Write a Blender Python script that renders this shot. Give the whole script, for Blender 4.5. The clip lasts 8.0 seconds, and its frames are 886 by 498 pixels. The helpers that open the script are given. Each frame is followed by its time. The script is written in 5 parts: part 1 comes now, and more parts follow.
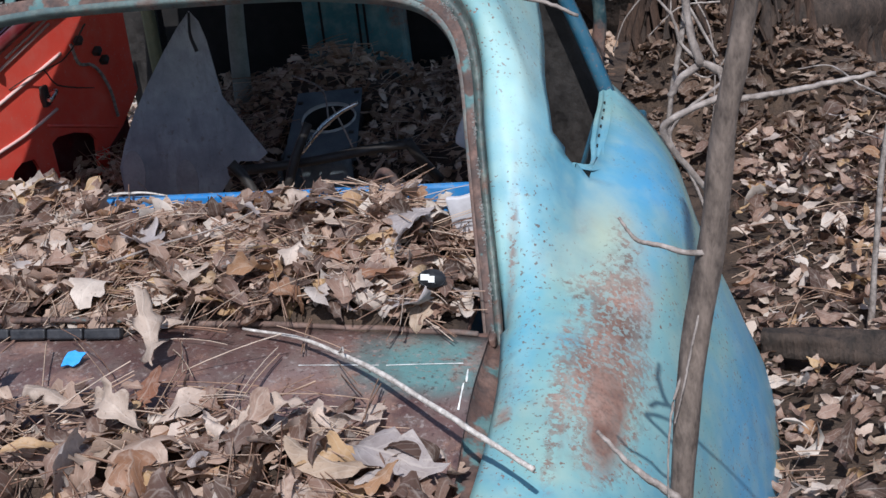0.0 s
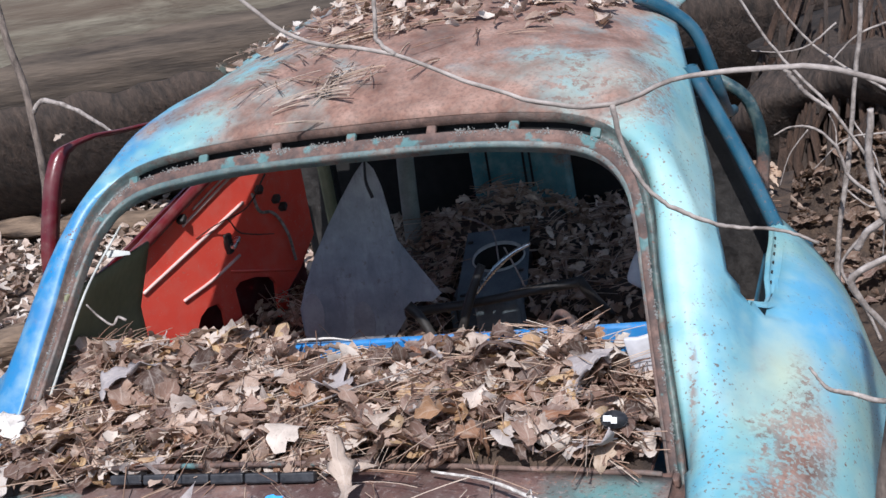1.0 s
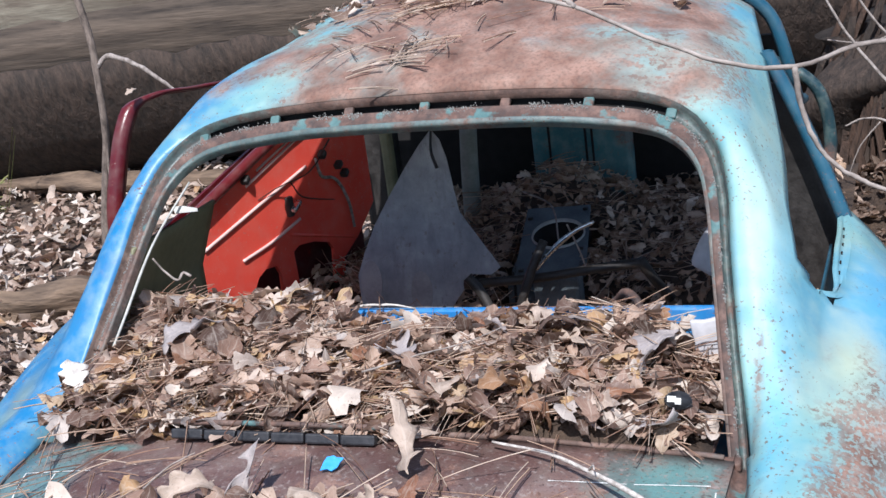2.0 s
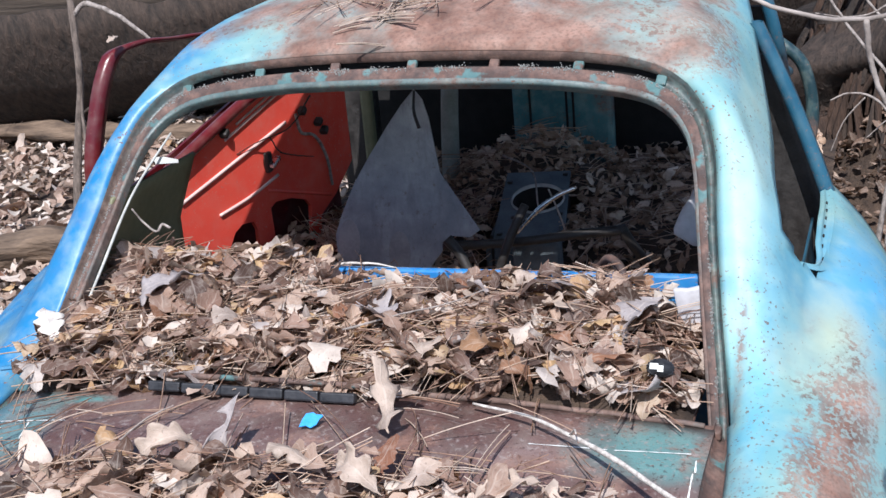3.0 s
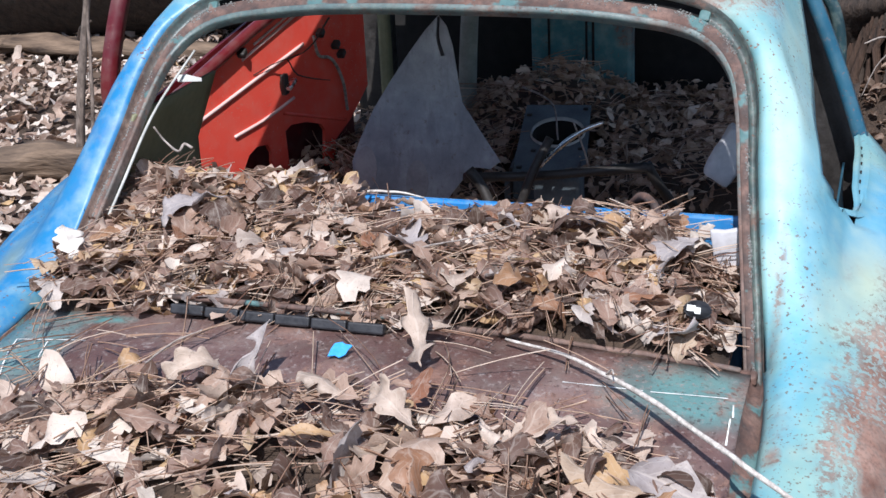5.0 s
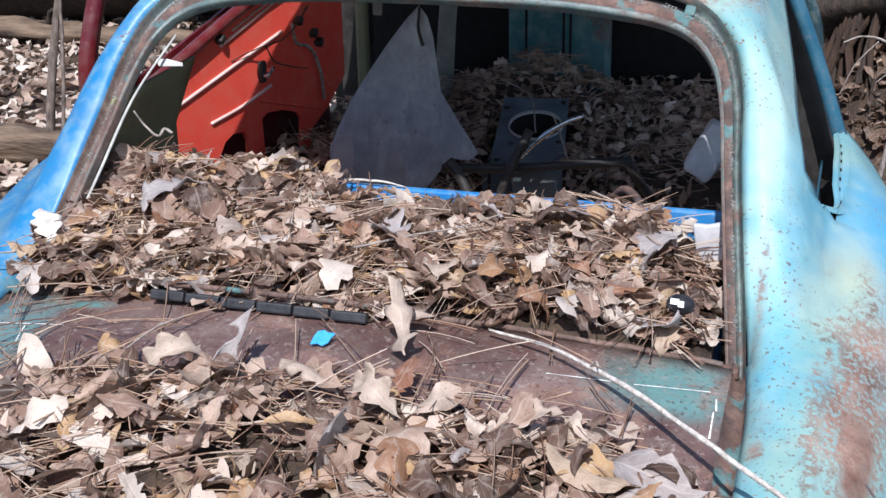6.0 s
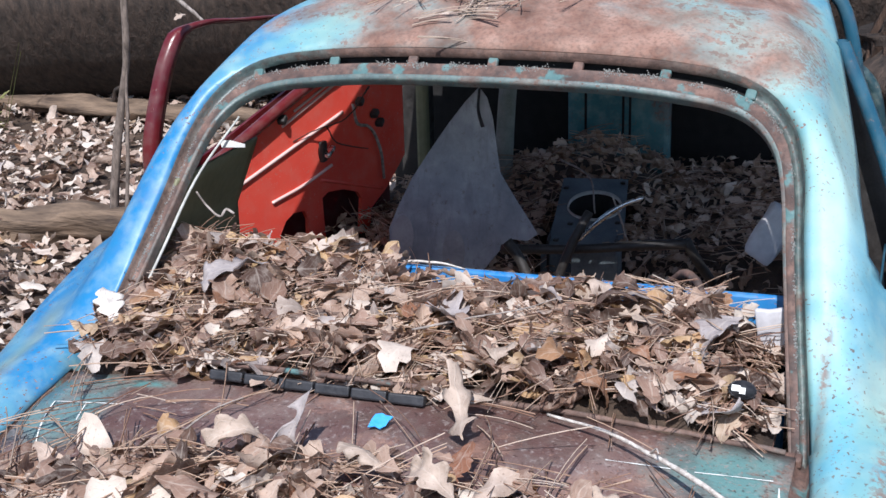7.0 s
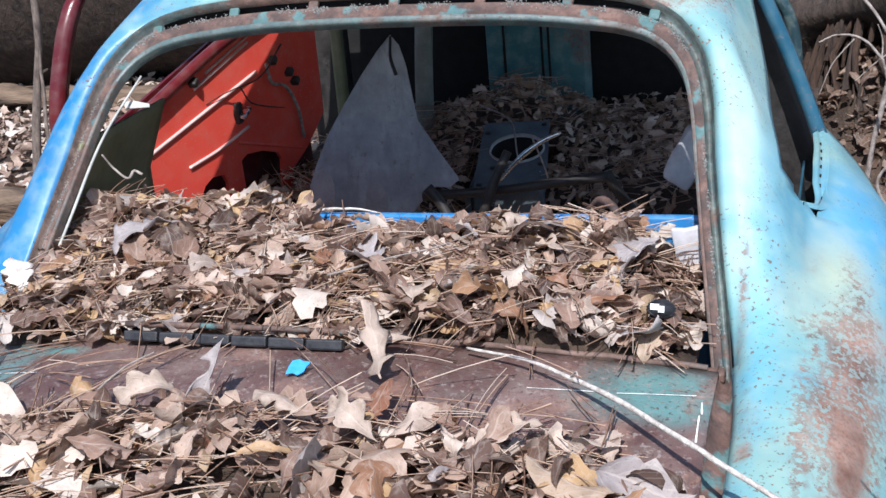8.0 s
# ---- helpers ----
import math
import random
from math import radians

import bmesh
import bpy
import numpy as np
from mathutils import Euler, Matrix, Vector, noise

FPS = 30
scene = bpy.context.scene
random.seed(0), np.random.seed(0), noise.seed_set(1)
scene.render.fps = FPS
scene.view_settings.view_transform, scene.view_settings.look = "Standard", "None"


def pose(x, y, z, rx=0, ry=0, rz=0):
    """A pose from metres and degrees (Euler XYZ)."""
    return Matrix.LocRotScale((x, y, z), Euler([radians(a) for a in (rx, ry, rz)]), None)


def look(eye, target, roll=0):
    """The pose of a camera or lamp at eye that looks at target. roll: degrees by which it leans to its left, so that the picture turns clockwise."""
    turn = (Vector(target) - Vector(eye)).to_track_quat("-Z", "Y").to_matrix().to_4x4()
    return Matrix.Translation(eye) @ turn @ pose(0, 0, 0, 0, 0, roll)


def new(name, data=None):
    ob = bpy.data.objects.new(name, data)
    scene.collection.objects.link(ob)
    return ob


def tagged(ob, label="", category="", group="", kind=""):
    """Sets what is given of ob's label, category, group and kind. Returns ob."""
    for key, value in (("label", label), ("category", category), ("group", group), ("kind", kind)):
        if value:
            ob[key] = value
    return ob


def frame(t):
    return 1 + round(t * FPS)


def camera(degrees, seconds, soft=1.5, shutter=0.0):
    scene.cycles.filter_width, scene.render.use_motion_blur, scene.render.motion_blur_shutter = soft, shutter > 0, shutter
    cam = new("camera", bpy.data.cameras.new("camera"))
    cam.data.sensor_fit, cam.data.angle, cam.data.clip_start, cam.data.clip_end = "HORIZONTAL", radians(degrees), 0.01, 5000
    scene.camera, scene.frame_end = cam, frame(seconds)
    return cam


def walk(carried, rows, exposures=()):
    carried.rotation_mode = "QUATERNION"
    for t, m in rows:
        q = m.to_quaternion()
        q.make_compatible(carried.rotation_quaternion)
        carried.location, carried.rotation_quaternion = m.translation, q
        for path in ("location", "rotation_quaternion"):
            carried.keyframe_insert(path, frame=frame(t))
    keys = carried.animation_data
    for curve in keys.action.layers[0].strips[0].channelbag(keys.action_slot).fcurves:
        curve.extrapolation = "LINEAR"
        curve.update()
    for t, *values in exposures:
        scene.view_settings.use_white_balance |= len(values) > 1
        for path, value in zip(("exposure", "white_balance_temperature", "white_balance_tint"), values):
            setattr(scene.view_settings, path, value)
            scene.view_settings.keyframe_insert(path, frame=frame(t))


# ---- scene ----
cam = camera(35.0, 8.0)
EXPOSURES = [(0, 0.03, 5950, 11), (0.5, 0.03, 5950, 11), (1.0, 0.33, 5950, 11), (3.0, 0.47, 5950, 11), (4.0, 0.43, 5950, 11), (7.0, 0.43, 5950, 11), (8.0, 0.50, 5950, 11)]
PATH = [
    (0, (0.936, -1.636, 0.834), (0.512, 0.172, 0.091), -6.9),
    (0.5, (0.917, -1.658, 0.876), (0.364, 0.144, 0.207), -6.0),
    (1, (0.914, -1.696, 0.894), (0.292, 0.123, 0.343), -10.1),
    (1.5, (0.909, -1.707, 0.899), (0.276, 0.107, 0.342), -11.0),
    (1.7, (0.894, -1.711, 0.897), (0.234, 0.092, 0.335), -9.7),
    (2.8, (0.825, -1.721, 0.883), (0.191, 0.075, 0.272), -4.8),
    (3, (0.829, -1.715, 0.884), (0.204, 0.078, 0.257), -5.2),
    (3.5, (0.841, -1.696, 0.883), (0.24, 0.094, 0.222), -6.2),
    (4, (0.793, -1.689, 0.876), (0.189, 0.092, 0.196), -3.5),
    (4.5, (0.742, -1.691, 0.88), (0.134, 0.078, 0.172), -2.4),
    (5.8, (0.73, -1.708, 0.869), (0.182, 0.071, 0.138), -3.0),
    (6, (0.701, -1.706, 0.87), (0.163, 0.076, 0.137), -1.2),
    (6.5, (0.672, -1.711, 0.887), (0.094, 0.078, 0.206), -0.3),
    (7, (0.698, -1.701, 0.882), (0.073, 0.091, 0.25), -1.6),
    (7.5, (0.723, -1.681, 0.863), (0.094, 0.113, 0.24), -3.1),
    (7.8, (0.735, -1.659, 0.82), (0.129, 0.136, 0.179), -4.3),
    (8, (0.752, -1.669, 0.812), (0.19, 0.131, 0.146), -5.1),
]
walk(cam, [(t, look(eye, target, roll)) for t, eye, target, roll in PATH], EXPOSURES)

# ---- light ----
SUN_EL, SUN_AZ = 51, 171          # degrees; azimuth counted clockwise from +y
world = bpy.data.worlds.new("sky")
scene.world = world
world.use_nodes = True
wn = world.node_tree
sky = wn.nodes.new("ShaderNodeTexSky")
sky.sky_type, sky.sun_disc = "NISHITA", False
sky.sun_elevation, sky.sun_rotation = radians(SUN_EL), radians(SUN_AZ)
wn.links.new(sky.outputs[0], wn.nodes["Background"].inputs[0])
wn.nodes["Background"].inputs[1].default_value = 0.11
sun = new("sun", bpy.data.lights.new("sun", "SUN"))
sun.data.energy, sun.data.angle, sun.data.color = 4.6, radians(0.5), (1, 0.96, 0.91)
sun_dir = Vector((math.sin(radians(SUN_AZ)) * math.cos(radians(SUN_EL)), math.cos(radians(SUN_AZ)) * math.cos(radians(SUN_EL)), math.sin(radians(SUN_EL))))
sun.matrix_world = look(sun_dir * 20, (0, 0, 0))


# ---- materials ----
class Nodes:
    """Short hand for a node material."""

    def __init__(self, name):
        self.mat = bpy.data.materials.new(name)
        self.mat.use_nodes = True
        self.tree = self.mat.node_tree
        self.bsdf = self.tree.nodes["Principled BSDF"]

    def add(self, kind, **ins):
        n = self.tree.nodes.new(kind)
        for k, v in ins.items():
            self.put(n.inputs[k.replace("_", " ")], v)
        return n

    def put(self, socket, v):
        if isinstance(v, bpy.types.NodeSocket):
            self.tree.links.new(v, socket)
        else:
            socket.default_value = v

    def place(self):
        return self.add("ShaderNodeNewGeometry").outputs["Position"]

    def noise(self, scale, detail=4.0, vec=None, rough=0.55, dist=0.0):
        n = self.add("ShaderNodeTexNoise", Scale=scale, Detail=detail, Roughness=rough, Distortion=dist)
        self.put(n.inputs["Vector"], vec or self.place())
        return n.outputs["Fac"]

    def ramp(self, fac, stops):
        n = self.add("ShaderNodeValToRGB", Fac=fac)
        el = n.color_ramp.elements
        while len(el) < len(stops):
            el.new(0.5)
        for e, (p, c) in zip(el, stops):
            e.position = p
            e.color = (c, c, c, 1) if isinstance(c, (int, float)) else (*c, 1)
        return n.outputs["Color"]

    def mix(self, fac, a, b):
        n = self.tree.nodes.new("ShaderNodeMix")
        n.data_type = "RGBA"
        for s, v in ((n.inputs[0], fac), (n.inputs[6], a), (n.inputs[7], b)):
            self.put(s, (*v, 1) if isinstance(v, tuple) and len(v) == 3 else v)
        return n.outputs[2]

    def math(self, op, a, b=0.0, clamp=False):
        n = self.tree.nodes.new("ShaderNodeMath")
        n.operation, n.use_clamp = op, clamp
        self.put(n.inputs[0], a), self.put(n.inputs[1], b)
        return n.outputs[0]

    def blob(self, centre, size, soft=0.5, wobble=0.9, scale=6.0):
        """A ragged patch round a place: 1 inside, 0 outside."""
        m = self.add("ShaderNodeMapping")
        m.vector_type = "POINT"
        self.put(m.inputs["Vector"], self.place())
        m.inputs["Scale"].default_value = [1 / s for s in size]
        m.inputs["Location"].default_value = [-c / s for c, s in zip(centre, size)]
        length = self.tree.nodes.new("ShaderNodeVectorMath")
        length.operation = "LENGTH"
        self.put(length.inputs[0], m.outputs[0])
        d = self.math("ADD", length.outputs["Value"], self.math("MULTIPLY", self.math("SUBTRACT", self.noise(scale, 6), 0.5), wobble * 2))
        return self.ramp(d, [(max(0.0, 0.95 - soft), 1.0), (1.0, 0.0)])

    def bump(self, height, strength=0.3, dist=0.002):
        n = self.add("ShaderNodeBump", Strength=strength, Distance=dist, Height=height)
        self.put(self.bsdf.inputs["Normal"], n.outputs[0])

    def done(self, colour, rough=0.6, metal=0.0):
        self.put(self.bsdf.inputs["Base Color"], (*colour, 1) if isinstance(colour, tuple) else colour)
        self.put(self.bsdf.inputs["Roughness"], rough)
        self.put(self.bsdf.inputs["Metallic"], metal)
        return self.mat


def rust_colour(n):
    a = n.ramp(n.noise(14, 8), [(0.3, (0.11, 0.052, 0.036)), (0.5, (0.23, 0.125, 0.092)), (0.7, (0.35, 0.215, 0.165))])
    return n.mix(n.ramp(n.noise(160, 3), [(0.45, 0.0), (0.7, 0.6)]), a, (0.09, 0.05, 0.04))


def rust_mat(name, teal=0.0, dark=0.0):
    n = Nodes(name)
    col = n.mix(n.ramp(n.noise(35, 6), [(0.35, dark), (0.65, dark * 0.4)]), rust_colour(n), (0.045, 0.035, 0.032))
    if teal:
        m = n.ramp(n.noise(22, 8), [(0.62 - teal * 0.2, 0.0), (0.68 - teal * 0.2, 1.0)])
        col = n.mix(m, col, n.ramp(n.noise(60, 4), [(0.3, (0.06, 0.13, 0.13)), (0.7, (0.11, 0.19, 0.185))]))
    n.bump(n.noise(120, 8), 0.7, 0.003)
    return n.done(col, n.ramp(n.noise(40), [(0.3, 0.55), (0.7, 0.9)]))


def paint_mat(name, hues, rust_amount=0.0, patches=(), speckle=0.5, gloss=0.42, scabs=0.0, stain=0.0):
    """Weathered paint: patches is a list of (centre, size, colour or None for rust, strength)."""
    n = Nodes(name)
    col = n.ramp(n.noise(4.5, 5, dist=0.6), [(0.3, hues[0]), (0.5, hues[1]), (0.7, hues[2])])
    rust = rust_colour(n)
    rustiness = n.math("MULTIPLY", n.ramp(n.noise(9, 8), [(0.55, 0.0), (0.7, 1.0)]), rust_amount)
    for centre, size, tint, strength, soft in patches:
        m = n.math("MULTIPLY", n.blob(centre, size, soft), strength)
        if tint == "scab":
            grain = n.ramp(n.noise(120, 4, rough=0.6), [(0.45, 0.0), (0.51, 1.0)])
            rustiness = n.math("MAXIMUM", rustiness, n.math("MULTIPLY", m, grain))
        elif tint == "pit":
            col = n.mix(n.math("MULTIPLY", m, n.ramp(n.noise(150, 3, rough=0.5), [(0.625, 0.0), (0.655, 0.85)])), col, (0.11, 0.066, 0.05))
        elif tint is None:
            rustiness = n.math("MAXIMUM", rustiness, m)
        else:
            col = n.mix(m, col, tint)
    chalk = 0.35 if gloss > 0.3 else 0.1
    # chalked film, fine pitting and scabs
    col = n.mix(n.ramp(n.noise(26, 8), [(0.45, 0.0), (0.75, chalk)]), col, (0.40, 0.48, 0.40))
    broken = n.math("MULTIPLY", rustiness, n.ramp(n.noise(45, 9, rough=0.7), [(0.3, 0.86), (0.6, 1.0)]))
    edge = n.math("MULTIPLY", n.ramp(n.noise(70, 6, rough=0.65), [(0.50, 0.0), (0.56, 1.0)]), n.ramp(rustiness, [(0.05, 0.0), (0.3, 1.0)]))
    zone = n.ramp(n.noise(4, 4), [(0.40, 0.0), (0.58, 1.0)])
    fleck = n.math("MULTIPLY", n.math("MAXIMUM", n.ramp(n.noise(170, 2, rough=0.4), [(0.66, 0.0), (0.69, 1.0)]), n.ramp(n.noise(80, 5, rough=0.5), [(0.69, 0.0), (0.71, 1.0)])), n.math("MULTIPLY", zone, speckle))
    mask = n.math("MAXIMUM", n.math("MAXIMUM", broken, n.math("MULTIPLY", edge, 0.8)), fleck)
    n.bump(n.math("SUBTRACT", n.math("MULTIPLY", n.noise(180, 6), 0.3 + scabs), n.math("MULTIPLY", mask, 0.8)), 0.4 + scabs * 0.4, 0.0016)
    out = n.mix(mask, col, rust)
    if scabs:
        out = n.mix(n.ramp(n.noise(95, 6, rough=0.7), [(0.56, 0.0), (0.64, scabs)]), out, (0.30, 0.25, 0.23))
        out = n.mix(n.ramp(n.noise(140, 5, rough=0.6), [(0.58, 0.0), (0.66, scabs)]), out, (0.045, 0.024, 0.02))
    if stain:
        out = n.mix(n.ramp(n.noise(38, 6, rough=0.65), [(0.34, stain), (0.66, stain * 0.35)]), out, (0.035, 0.022, 0.018))
    return n.done(out, n.ramp(mask, [(0.0, gloss), (1.0, 0.88)]))


def plain_mat(name, a, b, scale=20.0, rough=(0.5, 0.8), metal=0.0, bump=0.3, dist=0.002):
    n = Nodes(name)
    col = n.ramp(n.math("ADD", n.math("MULTIPLY", n.noise(scale, 6), 0.7), n.math("MULTIPLY", n.noise(scale * 7, 4), 0.3)), [(0.35, a), (0.65, b)])
    n.bump(n.noise(scale * 5, 8), bump, dist)
    return n.done(col, n.ramp(n.noise(scale * 2), [(0.35, rough[0]), (0.65, rough[1])]), metal)


def sheet_steel_mat(name):
    n = Nodes(name)
    m = n.add("ShaderNodeMapping")
    n.put(m.inputs["Vector"], n.place())
    m.inputs["Rotation"].default_value = (0, 0.5, 0)
    m.inputs["Scale"].default_value = (3.0, 1, 0.7)
    col = n.ramp(n.noise(7, 8, rough=0.65), [(0.3, (0.15, 0.155, 0.18)), (0.5, (0.28, 0.285, 0.31)), (0.68, (0.44, 0.44, 0.46))])
    col = n.mix(n.ramp(n.noise(14, 7, m.outputs[0], 0.7), [(0.5, 0.0), (0.68, 0.55)]), col, (0.17, 0.165, 0.18))
    col = n.mix(n.ramp(n.noise(60, 6, rough=0.7), [(0.58, 0.0), (0.68, 0.6)]), col, (0.16, 0.12, 0.105))
    n.bump(n.noise(40, 8), 0.25, 0.002)
    return n.done(col, n.ramp(n.noise(16, 6), [(0.35, 0.38), (0.65, 0.65)]), 0.3)


def leaf_mat(name, stops, rough=0.6, veins=True):
    """Dry leaf or needle: tint by island, midrib and side veins by the blade's own coordinates."""
    n = Nodes(name)
    r = n.add("ShaderNodeNewGeometry").outputs["Random Per Island"]
    col = n.ramp(r, stops)
    dark = n.mix(0.62, col, (0.07, 0.035, 0.02))
    pale = n.mix(0.45, col, (0.78, 0.68, 0.58))
    col = n.mix(n.ramp(n.noise(26, 4), [(0.45, 0.0), (0.68, 0.55)]), col, dark)
    col = n.mix(n.ramp(n.noise(70, 4), [(0.52, 0.0), (0.70, 0.5)]), col, pale)
    col = n.mix(n.ramp(n.noise(240, 3), [(0.62, 0.0), (0.70, 0.7)]), col, dark)
    height = n.noise(120, 5)
    if veins:
        uv = n.add("ShaderNodeSeparateXYZ")
        n.put(uv.inputs[0], n.add("ShaderNodeUVMap").outputs[0])
        across = n.math("ABSOLUTE", n.math("SUBTRACT", uv.outputs[0], 0.5))
        rib = n.ramp(across, [(0.018, 1.0), (0.045, 0.0)])
        wave = n.math("SINE", n.math("MULTIPLY", n.math("SUBTRACT", uv.outputs[1], n.math("MULTIPLY", across, 0.55)), 44.0))
        side = n.ramp(wave, [(0.86, 0.0), (0.99, 0.6)])
        vein = n.math("MAXIMUM", rib, side)
        col = n.mix(n.math("MULTIPLY", vein, 0.5), col, pale)
        height = n.math("ADD", height, n.math("MULTIPLY", vein, 0.5))
    n.bump(height, 0.6, 0.0015)
    n.done(col, rough)
    # thin dry blades let some light through
    thin = n.add("ShaderNodeBsdfTranslucent", Color=n.mix(0.4, col, (0.45, 0.25, 0.12)))
    both = n.add("ShaderNodeMixShader")
    both.inputs[0].default_value = 0.25
    n.put(both.inputs[1], n.bsdf.outputs[0]), n.put(both.inputs[2], thin.outputs[0])
    n.put(n.tree.nodes["Material Output"].inputs["Surface"], both.outputs[0])
    return n.mat


def bark_mat(name, a, b, axis=(1, 1, 1), scale=12.0, bump=0.8, dist=0.01, stain=None):
    n = Nodes(name)
    m = n.add("ShaderNodeMapping")
    n.put(m.inputs["Vector"], n.place())
    m.inputs["Scale"].default_value = axis
    f = n.math("ADD", n.math("MULTIPLY", n.noise(scale, 8, m.outputs[0]), 0.75), n.math("MULTIPLY", n.noise(scale * 5, 5, m.outputs[0]), 0.25))
    col = n.ramp(f, [(0.32, a), (0.5, tuple((x + y) / 2 for x, y in zip(a, b))), (0.68, b)])
    if stain:
        col = n.mix(n.ramp(n.noise(1.1, 6, m.outputs[0], 0.65), [(0.42, 0.0), (0.62, 0.8)]), col, stain)
    n.bump(f, bump, dist)
    return n.done(col, 0.85)


BODY_BLUE = paint_mat("weathered_turquoise_paint", ((0.09, 0.27, 0.37), (0.17, 0.35, 0.37), (0.25, 0.38, 0.33)), 0.15, [
    ((-0.66, 0.4, 0.2), (0.40, 1.0, 0.55), (0.014, 0.165, 0.37), 0.97, 0.5),
    ((-0.70, 0.1, 0.0), (0.04, 0.4, 0.06), (0.20, 0.24, 0.16), 0.7, 0.9),
    ((0.79, 0.52, 0.04), (0.15, 0.34, 0.13), (0.08, 0.33, 0.56), 0.9, 0.9),
    ((0.93, 0.45, -0.4), (0.09, 0.6, 0.4), (0.08, 0.30, 0.50), 0.85, 0.8),
    # right pillar: pale paint, lightened further to hold its sunlit brightness
    ((0.60, 0.45, 0.25), (0.08, 0.5, 0.3), (0.52, 0.72, 0.68), 0.75, 0.9),
    ((0.64, 0.55, 0.24), (0.035, 0.4, 0.2), (0.20, 0.54, 0.66), 0.7, 0.9),
    ((0.63, 0.05, 0.0), (0.03, 0.25, 0.08), (0.13, 0.38, 0.48), 0.8, 0.9),
    ((0.82, 0.11, -0.12), (0.05, 0.3, 0.12), (0.19, 0.35, 0.36), 0.8, 0.9),
    ((0.775, 0.20, -0.03), (0.05, 0.16, 0.06), (0.29, 0.33, 0.32), 0.8, 0.9),
    ((0.72, 0.32, 0.035), (0.10, 0.18, 0.08), (0.38, 0.42, 0.30), 0.85, 0.9),
    ((0.05, 0.68, 0.46), (0.50, 0.20, 0.16), (0.27, 0.29, 0.25), 0.9, 0.7),
    ((0.45, 0.75, 0.45), (0.13, 0.32, 0.14), (0.32, 0.36, 0.32), 0.7, 0.9),
    ((0.02, 0.95, 0.5), (0.46, 0.5, 0.3), (0.20, 0.27, 0.25), 0.85, 0.6),
    ((0.05, 0.66, 0.46), (0.46, 0.10, 0.12), (0.20, 0.21, 0.18), 0.9, 0.8),
    ((0.07, 1.05, 0.55), (0.52, 0.82, 0.6), None, 1.0, 0.35),
    ((0.16, 0.88, 0.52), (0.34, 0.26, 0.2), None, 0.95, 0.7),
    ((0.75, -0.03, -0.07), (0.035, 0.16, 0.065), None, 1.0, 0.4),
    ((0.75, 0.08, -0.035), (0.07, 0.32, 0.13), None, 0.5, 0.9),
    ((0.745, 0.05, -0.04), (0.075, 0.34, 0.15), "scab", 1.0, 0.55),
    ((0.69, -0.05, -0.05), (0.02, 0.3, 0.14), "scab", 0.8, 0.7),
    ((0.50, 0.72, 0.44), (0.12, 0.2, 0.10), "scab", 0.7, 0.7),
    ((0.62, 0.15, 0.05), (0.055, 0.45, 0.30), "pit", 1.0, 0.4),
    ((0.66, -0.1, -0.05), (0.04, 0.3, 0.20), "pit", 1.0, 0.4),
    ((0.70, -0.02, -0.04), (0.012, 0.3, 0.10), None, 0.40, 0.9),
    ((0.48, 0.75, 0.45), (0.10, 0.22, 0.08), None, 0.40, 0.9),
    ((0.609, 0.05, 0.02), (0.022, 0.022, 0.05), None, 0.9, 0.5),
    ((0.62, -0.07, -0.03), (0.02, 0.03, 0.05), None, 0.8, 0.5),
    ((0.60, 0.2, 0.08), (0.012, 0.3, 0.2), None, 0.35, 0.9)], 0.95)
INNER_BLUE = paint_mat("near_black_inner_blue_paint", ((0.006, 0.018, 0.024), (0.012, 0.036, 0.046), (0.025, 0.065, 0.075)), 0.8)
BAR_BLUE = paint_mat("bright_blue_paint", ((0.02, 0.16, 0.40), (0.025, 0.19, 0.48), (0.035, 0.23, 0.52)), 0.2, (), 0.8, 0.5)
DASH_TEAL = paint_mat("faded_teal_dash_paint", ((0.035, 0.13, 0.15), (0.05, 0.16, 0.18), (0.08, 0.19, 0.20)), 0.6, (), 0.8, 0.5)
DARK_BLUE = paint_mat("deep_blue_paint", ((0.012, 0.06, 0.10), (0.016, 0.08, 0.13), (0.03, 0.11, 0.17)), 0.2, (), 0.6, 0.29)
ORANGE = paint_mat("orange_red_paint", ((0.72, 0.07, 0.05), (0.80, 0.09, 0.06), (0.82, 0.12, 0.08)), 0.05, (), 0.3, 0.2)
# pale pink paints the sun's glint along the door's pressed ribs
RIB_GLINT = paint_mat("pale_rib_highlight", ((0.62, 0.33, 0.28), (0.72, 0.46, 0.42), (0.78, 0.58, 0.54)), 0.0, (), 0.2, 0.25)
MAROON = paint_mat("dark_red_paint", ((0.06, 0.006, 0.008), (0.10, 0.008, 0.011), (0.13, 0.016, 0.018)), 0.1, (), 0.4, 0.29)
RUST = rust_mat("rust")
DECK = paint_mat("rusted_lid_paint", ((0.08, 0.042, 0.036), (0.125, 0.072, 0.063), (0.20, 0.135, 0.12)), 1.0, [
    ((0.52, 0.03, -0.02), (0.13, 0.12, 0.1), (0.12, 0.24, 0.23), 0.95, 0.5),
    ((-0.52, 0.0, -0.02), (0.10, 0.16, 0.1), (0.11, 0.20, 0.20), 0.9, 0.5),
    ((-0.42, 0.075, 0.0), (0.07, 0.02, 0.1), (0.09, 0.28, 0.28), 0.8, 0.6)], 1.0, 0.3, 0.7)
FLANGE = paint_mat("channel_teal_over_rust", ((0.045, 0.10, 0.11), (0.07, 0.13, 0.13), (0.11, 0.15, 0.14)), 1.0, [((-0.6, 0.3, 0.15), (0.2, 0.5, 0.4), None, 0.8, 0.5), ((0, 0.58, 0.42), (0.43, 0.16, 0.16), None, 0.95, 0.4)], 1.0, 0.42, 0.4, 0.75)
